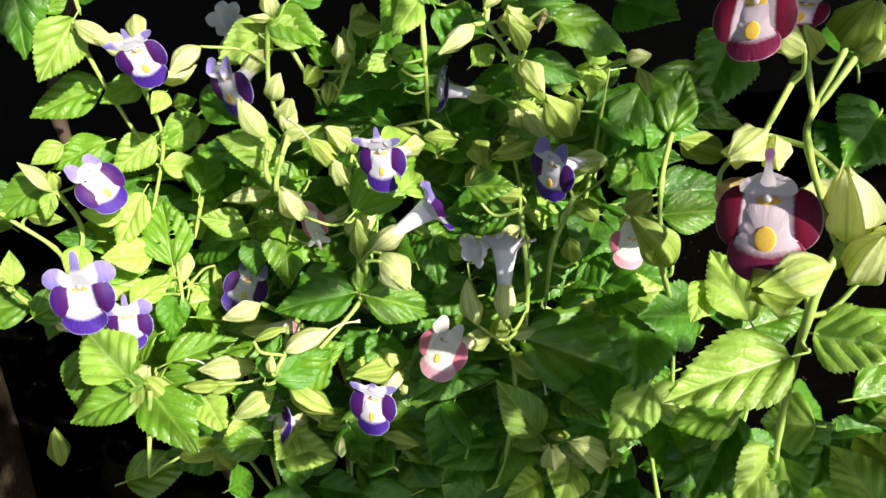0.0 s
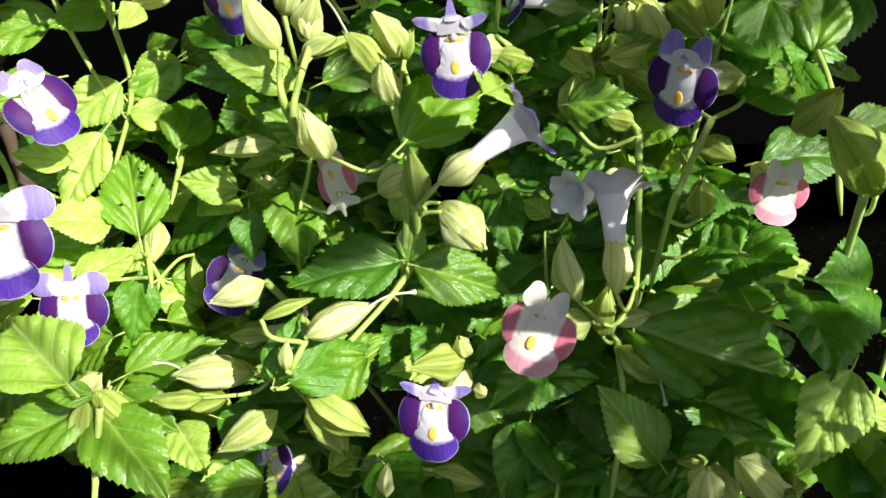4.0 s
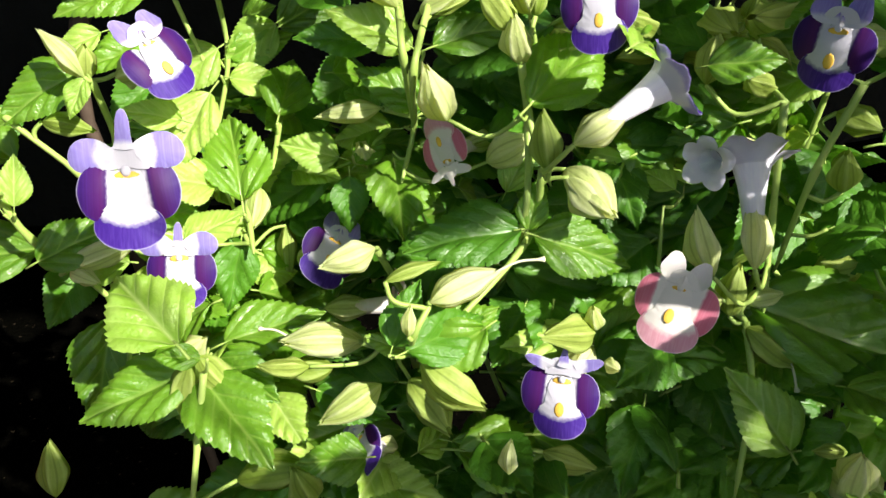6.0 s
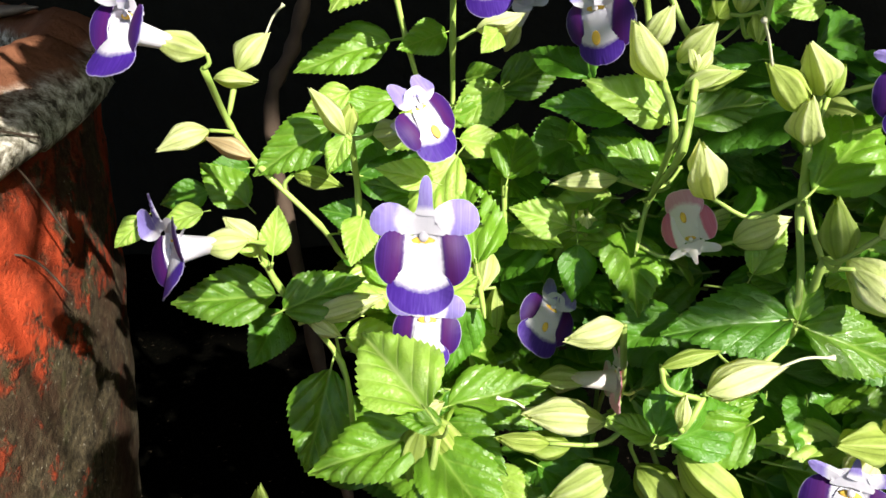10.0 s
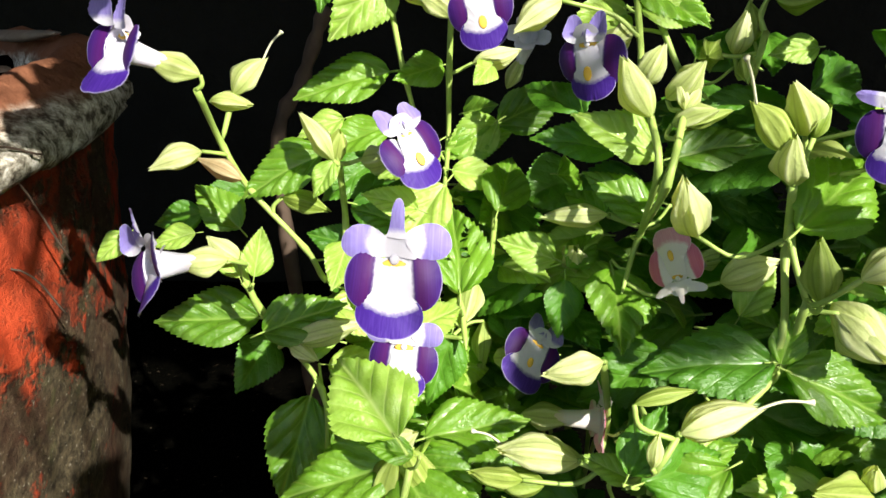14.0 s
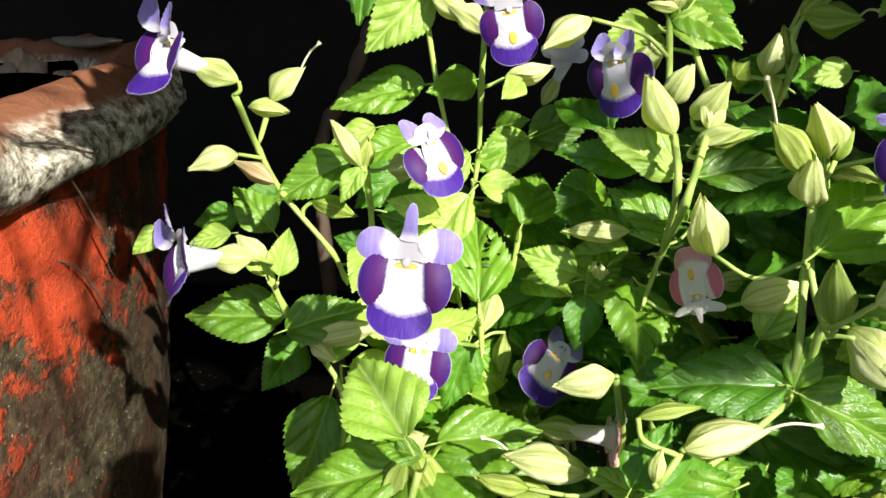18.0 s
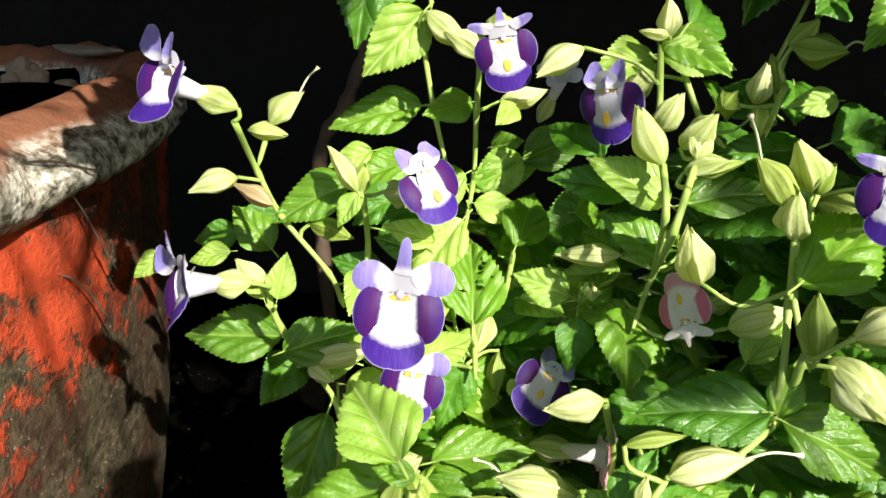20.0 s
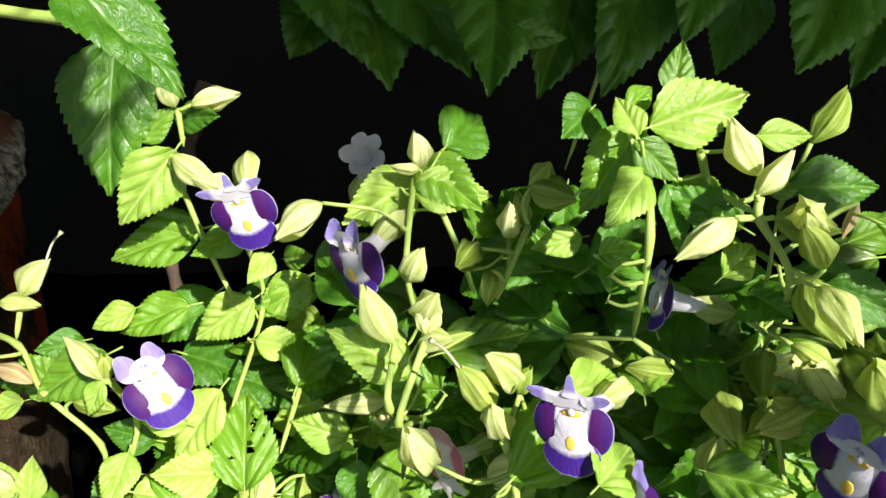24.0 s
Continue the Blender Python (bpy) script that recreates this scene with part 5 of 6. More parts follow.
leaf(plant_f, (0.0607, 0.3049, 0.3915), (0.0673, 0.2929, 0.3912), (-0.5904, -0.3433, 0.7304), 0.0166, "d")
leaf(plant_f, (0.0691, 0.3030, 0.3983), (0.0903, 0.3034, 0.3856), (0.2102, -0.9220, 0.3252), 0.0152, "d")
leaf(plant_f, (0.0523, 0.2949, 0.4009), (0.0621, 0.3083, 0.4039), (0.4672, -0.5041, 0.7264), 0.0097, "y")
leaf(plant_f, (0.0809, 0.3014, 0.3867), (0.0930, 0.3039, 0.3853), (0.2333, -0.8434, 0.4840), 0.0083, "y")
leaf(plant_c, (0.0152, 0.2723, 0.3818), (0.0281, 0.2903, 0.3752), (0.7800, -0.3741, 0.5016), 0.0151, "y")
leaf(plant_c, (0.0338, 0.2946, 0.3675), (0.0316, 0.3107, 0.3716), (0.0086, -0.2489, 0.9685), 0.0122, "g")
leaf(plant_c, (0.0640, 0.3103, 0.3329), (0.0384, 0.2818, 0.3492), (0.7612, -0.3823, 0.5238), 0.0275, "d")
leaf(plant_c, (0.0470, 0.2848, 0.3436), (0.0636, 0.3097, 0.3393), (0.5802, -0.2517, 0.7746), 0.0183, "d")
leaf(plant_c, (0.0528, 0.2824, 0.3663), (0.0545, 0.2701, 0.3647), (-0.1422, -0.1488, 0.9786), 0.0118, "g")
leaf(plant_c, (0.0368, 0.2993, 0.3517), (0.0507, 0.3170, 0.3452), (0.7300, -0.3594, 0.5813), 0.0145, "d")
leaf(plant_c, (0.0227, 0.2532, 0.3723), (0.0301, 0.2684, 0.3711), (0.5715, -0.2131, 0.7925), 0.0136, "y")
leaf(plant_b, (-0.0229, 0.3580, 0.3762), (-0.0069, 0.3407, 0.3733), (-0.3701, -0.4755, 0.7980), 0.0174, "d")
leaf(plant_b, (-0.0508, 0.3221, 0.3810), (-0.0711, 0.3400, 0.3916), (-0.0343, -0.5374, 0.8427), 0.0185, "d")
leaf(plant_b, (-0.0049, 0.3370, 0.3928), (0.0008, 0.3540, 0.3959), (0.6157, -0.3378, 0.7119), 0.0146, "d")
leaf(plant_b, (-0.0159, 0.3395, 0.3960), (-0.0128, 0.3601, 0.4024), (0.5036, -0.3220, 0.8017), 0.0149, "g")
leaf(plant_f, (0.0058, 0.3226, 0.3763), (-0.0062, 0.3392, 0.3801), (-0.2945, -0.4073, 0.8645), 0.0176, "d")
leaf(plant_f, (0.0181, 0.3322, 0.3977), (0.0033, 0.3278, 0.3963), (0.2204, -0.8828, 0.4148), 0.0101, "y")
pod(plant_b, (-0.1153, 0.3475, 0.4435), (-0.1171, 0.3468, 0.4547), 0.0076, "p")
pod(plant_b, (-0.1089, 0.3469, 0.4439), (-0.0934, 0.3515, 0.4453), 0.0087, "p")
pod(plant_b, (-0.1135, 0.3364, 0.4297), (-0.0975, 0.3356, 0.4175), 0.0097, "p")
pod(plant_b, (-0.0323, 0.3456, 0.4176), (-0.0320, 0.3436, 0.4301), 0.0082, "p")
pod(plant_b, (-0.0315, 0.3427, 0.4184), (-0.0410, 0.3410, 0.4204), 0.0054, "p")
pod(plant_b, (-0.0345, 0.3210, 0.3891), (-0.0280, 0.3189, 0.4009), 0.0085, "p")
pod(plant_c, (-0.0278, 0.3032, 0.3866), (-0.0195, 0.2971, 0.3965), 0.0093, "p")
pod(plant_c, (-0.0268, 0.2989, 0.3800), (-0.0158, 0.2949, 0.3840), 0.0077, "p")
pod(plant_f, (0.0617, 0.3065, 0.4218), (0.0555, 0.3102, 0.4351), 0.0084, "p")
pod(plant_f, (0.0591, 0.2953, 0.4209), (0.0668, 0.3005, 0.4289), 0.0064, "p")
pod(plant_f, (0.0785, 0.3303, 0.4227), (0.0883, 0.3377, 0.4349), 0.0092, "g")
pod(plant_f, (0.0627, 0.2942, 0.4157), (0.0769, 0.2962, 0.4116), 0.0092, "g")
pod(plant_f, (0.0544, 0.2951, 0.4157), (0.0415, 0.2889, 0.4084), 0.0075, "p")
pod(plant_f, (0.0699, 0.2933, 0.4012), (0.0776, 0.2891, 0.3858), 0.0104, "g")
pod(plant_f, (0.0668, 0.2888, 0.3859), (0.0755, 0.2843, 0.3812), 0.0078, "g")
pod(plant_f, (0.0683, 0.3180, 0.3676), (0.0640, 0.3013, 0.3637), 0.0116, "g")
pod(plant_f, (0.0807, 0.2946, 0.3812), (0.0851, 0.2798, 0.3739), 0.0130, "g")
pod(plant_f, (0.0697, 0.3086, 0.3608), (0.0828, 0.3080, 0.3507), 0.0092, "g")
pod(plant_f, (0.0556, 0.3206, 0.3566), (0.0600, 0.3093, 0.3565), 0.0096, "g")
pod(plant_f, (0.0419, 0.3080, 0.3661), (0.0297, 0.2990, 0.3733), 0.0092, "g")
pod(plant_f, (0.0454, 0.3129, 0.3594), (0.0313, 0.3094, 0.3595), 0.0080, "g")
pod(plant_f, (0.0037, 0.3361, 0.4131), (0.0103, 0.3310, 0.4211), 0.0083, "g")
pod(plant_f, (0.0041, 0.3319, 0.4143), (0.0174, 0.3248, 0.4125), 0.0101, "g", style=(0.0221, 0.3267, 0.4142))
pod(plant_f, (-0.0047, 0.3378, 0.3963), (-0.0024, 0.3339, 0.4087), 0.0087, "p")
pod(plant_f, (0.0009, 0.3376, 0.3999), (-0.0008, 0.3370, 0.4112), 0.0069, "g")
pod(plant_f, (-0.0119, 0.3268, 0.3972), (-0.0162, 0.3126, 0.3970), 0.0099, "g")
pod(plant_f, (0.0814, 0.2993, 0.4165), (0.0775, 0.2956, 0.4098), 0.0026, "t")
pod(plant_f, (-0.0061, 0.3102, 0.3969), (-0.0072, 0.3028, 0.3902), 0.0062, "g")
pod(plant_b, (-0.0575, 0.3215, 0.4155), (-0.0710, 0.3149, 0.4076), 0.0102, "p")
pod(plant_f, (0.0120, 0.3231, 0.3683), (0.0285, 0.3174, 0.3640), 0.0118, "g")
flower(plant_f, (0.0385, 0.3113, 0.3874), (0.0552, 0.3135, 0.3823), (0.0381, 0.3153, 0.3978), "purple", 0.836, face=(-0.9362, -0.1722, 0.3064), mouth=0.005)
stem(plant_b, [(-0.1144, 0.3472, 0.4426), (-0.1143, 0.3451, 0.4304)])
stem(plant_b, [(-0.0270, 0.3416, 0.4073), (-0.0205, 0.3369, 0.3914), (-0.0142, 0.3223, 0.3843)])
stem(plant_f, [(0.0026, 0.3305, 0.4025), (-0.0049, 0.3082, 0.3892)])
stem(plant_f, [(0.0488, 0.3117, 0.4271), (0.0523, 0.3172, 0.4164), (0.0594, 0.2957, 0.4160)])
stem(plant_f, [(0.0601, 0.2973, 0.4195), (0.0600, 0.2953, 0.4147), (0.0671, 0.2941, 0.3994), (0.0660, 0.3136, 0.3701)])
stem(plant_f, [(0.0358, 0.3221, 0.4297), (0.0356, 0.2941, 0.4119), (0.0315, 0.3076, 0.3770)])
stem(plant_g, [(0.0269, 0.4364, 0.4663), (0.0284, 0.4285, 0.4455), (0.0071, 0.4440, 0.3872)])
stem(plant_h, [(-0.0765, 0.2365, 0.4796), (-0.0566, 0.2335, 0.4759), (-0.0488, 0.2297, 0.4780)])
leaf(plant_e, (0.1198, 0.1605, 0.3632), (0.0896, 0.1550, 0.3590), (-0.0645, -0.3569, 0.9319), 0.0192, "y")
leaf(plant_e, (0.1456, 0.2508, 0.2545), (0.1086, 0.2138, 0.2577), (0.4096, -0.3384, 0.8472), 0.0422, "d")
leaf(plant_e, (0.1199, 0.2491, 0.2561), (0.1162, 0.2107, 0.2511), (0.0249, -0.1319, 0.9910), 0.0333, "g")
leaf(plant_e, (0.1013, 0.2198, 0.3035), (0.0851, 0.2074, 0.2854), (-0.3403, -0.6046, 0.7202), 0.0169, "y")
leaf(plant_e, (0.1275, 0.2037, 0.3395), (0.1220, 0.2265, 0.3522), (-0.1774, -0.5127, 0.8400), 0.0192, "y")
leaf(plant_e, (0.1185, 0.2191, 0.3446), (0.1104, 0.2051, 0.3406), (0.2240, -0.3913, 0.8926), 0.0105, "y")
leaf(plant_e, (0.1286, 0.1811, 0.3084), (0.1112, 0.1625, 0.3086), (0.3253, -0.2991, 0.8971), 0.0161, "y")
leaf(plant_e, (0.1295, 0.1791, 0.3080), (0.1302, 0.1639, 0.3046), (-0.1521, -0.2258, 0.9622), 0.0129, "g")
leaf(plant_e, (0.1514, 0.1636, 0.3024), (0.1454, 0.1822, 0.3086), (-0.2666, -0.3837, 0.8841), 0.0177, "y")
leaf(plant_e, (0.1619, 0.1736, 0.3055), (0.1584, 0.1947, 0.3001), (-0.5520, 0.1229, 0.8247), 0.0202, "y")
leaf(plant_e, (0.1271, 0.1665, 0.3643), (0.1403, 0.1534, 0.3681), (-0.6315, -0.4531, 0.6292), 0.0167, "y")
leaf(plant_e, (0.1482, 0.1700, 0.3640), (0.1375, 0.1486, 0.3631), (0.0570, -0.0704, 0.9959), 0.0244, "g")
leaf(plant_e, (0.1141, 0.2595, 0.3477), (0.1387, 0.2610, 0.3460), (0.0875, -0.8470, 0.5243), 0.0164, "g")
leaf(plant_e, (0.1269, 0.2999, 0.3616), (0.1372, 0.3134, 0.3825), (-0.4319, -0.6472, 0.6281), 0.0167, "g")
leaf(plant_e, (0.1248, 0.3046, 0.3611), (0.1175, 0.2926, 0.3598), (0.4700, -0.3744, 0.7993), 0.0135, "d")
leaf(plant_e, (0.2147, 0.3351, 0.3368), (0.1943, 0.3034, 0.3321), (0.2331, -0.2886, 0.9286), 0.0318, "d")
leaf(plant_e, (0.2323, 0.3422, 0.3398), (0.2003, 0.3031, 0.3366), (0.3460, -0.3543, 0.8688), 0.0391, "d")
leaf(plant_e, (0.1811, 0.3906, 0.3701), (0.1514, 0.3412, 0.3512), (0.2653, -0.4814, 0.8354), 0.0348, "d")
leaf(plant_e, (0.2247, 0.3530, 0.3585), (0.2378, 0.3973, 0.3718), (-0.1388, -0.2470, 0.9590), 0.0322, "d")
leaf(plant_e, (0.1042, 0.2510, 0.3094), (0.0969, 0.2171, 0.3066), (0.1699, -0.1177, 0.9784), 0.0286, "d")
leaf(plant_e, (0.1272, 0.2571, 0.3019), (0.1037, 0.2396, 0.3179), (0.7050, -0.5946, 0.3865), 0.0276, "d")
leaf(plant_e, (0.0914, 0.2628, 0.3160), (0.0803, 0.2802, 0.3141), (-0.5663, -0.2760, 0.7766), 0.0296, "d")
leaf(plant_e, (0.0910, 0.2919, 0.3022), (0.1096, 0.2660, 0.3087), (-0.6738, -0.3150, 0.6684), 0.0283, "d")
leaf(plant_e, (0.0918, 0.2225, 0.2802), (0.0828, 0.2585, 0.2834), (-0.1588, -0.1264, 0.9792), 0.0308, "d")
leaf(plant_d, (0.0412, 0.2641, 0.2406), (0.0222, 0.2325, 0.2496), (0.6597, -0.1894, 0.7273), 0.0366, "d")
leaf(plant_d, (0.0329, 0.2408, 0.2592), (0.0385, 0.2736, 0.2596), (0.3843, -0.0785, 0.9199), 0.0317, "d")
leaf(plant_d, (0.0425, 0.2337, 0.2423), (0.0625, 0.2558, 0.2289), (0.7318, -0.2873, 0.6180), 0.0269, "d")
leaf(plant_e, (0.0609, 0.2161, 0.2639), (0.0481, 0.2022, 0.2728), (0.7311, -0.2793, 0.6225), 0.0145, "y")
leaf(plant_e, (0.0722, 0.2200, 0.2674), (0.0658, 0.2011, 0.2691), (0.3938, -0.0511, 0.9178), 0.0186, "y")
leaf(plant_e, (0.1619, 0.2096, 0.2845), (0.1436, 0.1843, 0.2881), (0.3172, -0.0973, 0.9433), 0.0221, "d")
leaf(plant_e, (0.1317, 0.2250, 0.2727), (0.1126, 0.1944, 0.2745), (0.3411, -0.1587, 0.9266), 0.0240, "d")
leaf(plant_e, (0.1703, 0.1968, 0.2965), (0.1727, 0.2126, 0.2959), (-0.2008, 0.0656, 0.9774), 0.0166, "d")
leaf(plant_f, (0.0834, 0.2936, 0.4146), (0.1092, 0.2879, 0.4008), (0.2606, -0.6226, 0.7378), 0.0185, "g")
leaf(plant_f, (0.1042, 0.2882, 0.4020), (0.0869, 0.2915, 0.4106), (0.0029, -0.9296, 0.3685), 0.0122, "g")
leaf(plant_f, (0.0987, 0.3132, 0.3890), (0.0951, 0.2921, 0.3827), (0.1615, -0.3073, 0.9378), 0.0132, "y")
leaf(plant_f, (0.0970, 0.3015, 0.3934), (0.1026, 0.3154, 0.3969), (0.4076, -0.3747, 0.8327), 0.0110, "y")
leaf(plant_f, (0.0740, 0.2922, 0.3998), (0.0919, 0.2893, 0.3918), (0.0283, -0.9165, 0.3990), 0.0125, "d")
leaf(plant_f, (0.0351, 0.3050, 0.4248), (0.0267, 0.2868, 0.4181), (0.5912, -0.5062, 0.6279), 0.0123, "y")
leaf(plant_f, (0.0587, 0.3083, 0.4081), (0.0403, 0.3125, 0.4183), (0.0172, -0.9138, 0.4058), 0.0130, "d")
leaf(plant_f, (0.0381, 0.3261, 0.3722), (0.0288, 0.3565, 0.3842), (-0.0487, -0.3803, 0.9236), 0.0203, "d")
leaf(plant_f, (0.1230, 0.3745, 0.3979), (0.1401, 0.3413, 0.3956), (-0.7085, -0.4057, 0.5775), 0.0301, "d")
leaf(plant_f, (0.1171, 0.3109, 0.3767), (0.1050, 0.2967, 0.3548), (-0.2946, -0.7189, 0.6296), 0.0179, "d")
leaf(plant_f, (0.0532, 0.2966, 0.3618), (0.0347, 0.3242, 0.3655), (-0.4466, -0.4051, 0.7978), 0.0214, "d")
leaf(plant_f, (0.0460, 0.2718, 0.3622), (0.0626, 0.2640, 0.3639), (-0.4088, -0.7581, 0.5082), 0.0125, "g")
leaf(plant_c, (0.0603, 0.2880, 0.3695), (0.0749, 0.2779, 0.3741), (-0.6042, -0.7107, 0.3605), 0.0128, "g")
leaf(plant_c, (0.1136, 0.2663, 0.3559), (0.0967, 0.2867, 0.3604), (-0.4560, -0.5351, 0.7112), 0.0191, "d")
leaf(plant_c, (0.1091, 0.2739, 0.3598), (0.0960, 0.2585, 0.3621), (0.6532, -0.4720, 0.5921), 0.0143, "g")
pod(plant_e, (0.1251, 0.1709, 0.3754), (0.1091, 0.1572, 0.3854), 0.0127, "g")
pod(plant_e, (0.1287, 0.1668, 0.3831), (0.1117, 0.1633, 0.3800), 0.0106, "p")
pod(plant_e, (0.1361, 0.1751, 0.3832), (0.1318, 0.1721, 0.4040), 0.0133, "p")
pod(plant_e, (0.1385, 0.1718, 0.3739), (0.1378, 0.1639, 0.3924), 0.0139, "p")
pod(plant_e, (0.1260, 0.2066, 0.3993), (0.1129, 0.1906, 0.4010), 0.0114, "p")
pod(plant_e, (0.1288, 0.2041, 0.3976), (0.1247, 0.1909, 0.3963), 0.0085, "p")
pod(plant_e, (0.1183, 0.2105, 0.3922), (0.1051, 0.2042, 0.4008), 0.0093, "g")
pod(plant_e, (0.1160, 0.2067, 0.3850), (0.1214, 0.1964, 0.3861), 0.0090, "t")
pod(plant_e, (0.1130, 0.2386, 0.3392), (0.0997, 0.2382, 0.3601), 0.0141, "g")
pod(plant_e, (0.1020, 0.2593, 0.3518), (0.1077, 0.2496, 0.3627), 0.0119, "g")
pod(plant_e, (0.1500, 0.2376, 0.4056), (0.1440, 0.2301, 0.4181), 0.0105, "g")
pod(plant_e, (0.1635, 0.2434, 0.4071), (0.1630, 0.2312, 0.4227), 0.0159, "g")
pod(plant_e, (0.1655, 0.2404, 0.4052), (0.1677, 0.2292, 0.4150), 0.0127, "p")
pod(plant_c, (0.0890, 0.2970, 0.3749), (0.0846, 0.2833, 0.3862), 0.0128, "g")
pod(plant_f, (0.0844, 0.2697, 0.3784), (0.0760, 0.2653, 0.3948), 0.0122, "g")
pod(plant_f, (0.0706, 0.2858, 0.4022), (0.0755, 0.2735, 0.3946), 0.0088, "p")
pod(plant_f, (0.0693, 0.2963, 0.4139), (0.0671, 0.2846, 0.4209), 0.0100, "p")
pod(plant_f, (0.0720, 0.2873, 0.4056), (0.0669, 0.2864, 0.4166), 0.0080, "g")
pod(plant_f, (0.0549, 0.2946, 0.4153), (0.0423, 0.2899, 0.4094), 0.0074, "p")
pod(plant_c, (0.0636, 0.2881, 0.3690), (0.0606, 0.2787, 0.3779), 0.0094, "g")
pod(plant_c, (0.0761, 0.2921, 0.3704), (0.0698, 0.2817, 0.3844), 0.0128, "p")
pod(plant_c, (0.0678, 0.2921, 0.3762), (0.0657, 0.2837, 0.3842), 0.0086, "p")
pod(plant_f, (0.1084, 0.2894, 0.3959), (0.1151, 0.2830, 0.3989), 0.0073, "p")
pod(plant_f, (0.1115, 0.2846, 0.3948), (0.1134, 0.2795, 0.3858), 0.0061, "g")
pod(plant_e, (0.0849, 0.2201, 0.2658), (0.0722, 0.2127, 0.2870), 0.0145, "p")
pod(plant_e, (0.0666, 0.2170, 0.2684), (0.0651, 0.2133, 0.2844), 0.0095, "p")
pod(plant_e, (0.0872, 0.2205, 0.2711), (0.0855, 0.2106, 0.2762), 0.0083, "g")
flower(plant_e, (0.1190, 0.1800, 0.3890), (0.1432, 0.1980, 0.3836), (0.1213, 0.1852, 0.3973), "maroon", 1.24, face=(-0.5925, -0.7120, 0.3768), lip="crown")
flower(plant_e, (0.1230, 0.2089, 0.4290), (0.1385, 0.2197, 0.4170), (0.1264, 0.2153, 0.4392), "maroon", 0.99, face=(-0.5768, -0.6846, 0.4455), lip="crown")
flower(plant_e, (0.1473, 0.2388, 0.4202), (0.1516, 0.2449, 0.4100), (0.1513, 0.2430, 0.4265), "maroon", 0.66)
stem(plant_e, [(0.1446, 0.2317, 0.4048), (0.1249, 0.2018, 0.4007)])
stem(plant_e, [(0.1598, 0.2361, 0.4096), (0.1482, 0.2264, 0.3952), (0.1360, 0.2005, 0.3966), (0.1313, 0.1705, 0.3850)])
stem(plant_e, [(0.1627, 0.2349, 0.4071), (0.1490, 0.2264, 0.3951)])
stem(plant_e, [(0.1477, 0.2351, 0.4099), (0.1482, 0.2264, 0.3952)])
stem(plant_e, [(0.1327, 0.1712, 0.3859), (0.1242, 0.1643, 0.3713), (0.1291, 0.1807, 0.3180), (0.1253, 0.1706, 0.3017)])
stem(plant_e, [(0.1086, 0.2361, 0.3414), (0.1188, 0.2580, 0.3023), (0.1159, 0.2441, 0.2739)])
stem(plant_e, [(0.1287, 0.3024, 0.3615), (0.1157, 0.2666, 0.3555), (0.1123, 0.2507, 0.3292)])
stem(plant_e, [(0.0839, 0.2792, 0.2940), (0.1002, 0.2770, 0.2875), (0.0947, 0.2253, 0.3100)])
leaf(plant_b, (-0.1036, 0.3484, 0.3709), (-0.1251, 0.3383, 0.3593), (0.2758, -0.9165, 0.2898), 0.0181, "y")
leaf(plant_b, (-0.0829, 0.3559, 0.3763), (-0.1024, 0.3462, 0.3645), (0.2777, -0.9146, 0.2939), 0.0168, "y")
leaf(plant_a, (-0.1167, 0.3290, 0.3784), (-0.1418, 0.3204, 0.3732), (0.0284, -0.5847, 0.8107), 0.0167, "g")
leaf(plant_a, (-0.1284, 0.3169, 0.3835), (-0.1432, 0.3112, 0.3788), (0.1607, -0.8441, 0.5116), 0.0103, "y")
leaf(plant_a, (-0.0918, 0.2978, 0.3647), (-0.1068, 0.2861, 0.3452), (-0.1112, -0.8135, 0.5708), 0.0169, "y")
leaf(plant_a, (-0.0953, 0.2926, 0.3378), (-0.1091, 0.2795, 0.3462), (0.7432, -0.4900, 0.4556), 0.0160, "y")
leaf(plant_b, (-0.0812, 0.3487, 0.3443), (-0.0860, 0.3281, 0.3451), (0.7778, -0.1595, 0.6079), 0.0165, "g")
leaf(plant_c, (-0.0269, 0.3159, 0.3542), (-0.0415, 0.3302, 0.3557), (-0.3041, -0.4011, 0.8641), 0.0147, "g")
leaf(plant_b, (-0.0798, 0.3255, 0.3979), (-0.0836, 0.3146, 0.3930), (0.6671, -0.4818, 0.5682), 0.0089, "y")
leaf(plant_c, (-0.0597, 0.3274, 0.3616), (-0.0513, 0.3442, 0.3565), (0.8613, -0.3070, 0.4049), 0.0137, "g")
leaf(plant_c, (-0.0805, 0.3327, 0.3277), (-0.0628, 0.3198, 0.3282), (-0.3276, -0.4154, 0.8486), 0.0160, "y")
leaf(plant_c, (-0.0406, 0.3259, 0.3245), (-0.0599, 0.3349, 0.3244), (-0.2883, -0.6077, 0.7400), 0.0140, "y")
leaf(plant_c, (-0.0161, 0.3177, 0.3383), (-0.0223, 0.3343, 0.3423), (0.0584, -0.2107, 0.9758), 0.0150, "g")
leaf(plant_c, (-0.0444, 0.3169, 0.3510), (-0.0576, 0.3303, 0.3555), (-0.1033, -0.4096, 0.9064), 0.0131, "g")
leaf(plant_a, (-0.1937, 0.3314, 0.3486), (-0.2132, 0.3273, 0.3453), (0.1547, -0.9517, 0.2650), 0.0129, "d")
leaf(plant_a, (-0.1714, 0.2566, 0.3609), (-0.1802, 0.2526, 0.3540), (0.1127, -0.9144, 0.3887), 0.0074, "y")
leaf(plant_a, (-0.1466, 0.2678, 0.3447), (-0.1532, 0.2712, 0.3557), (0.3972, -0.7795, 0.4844), 0.0082, "y")
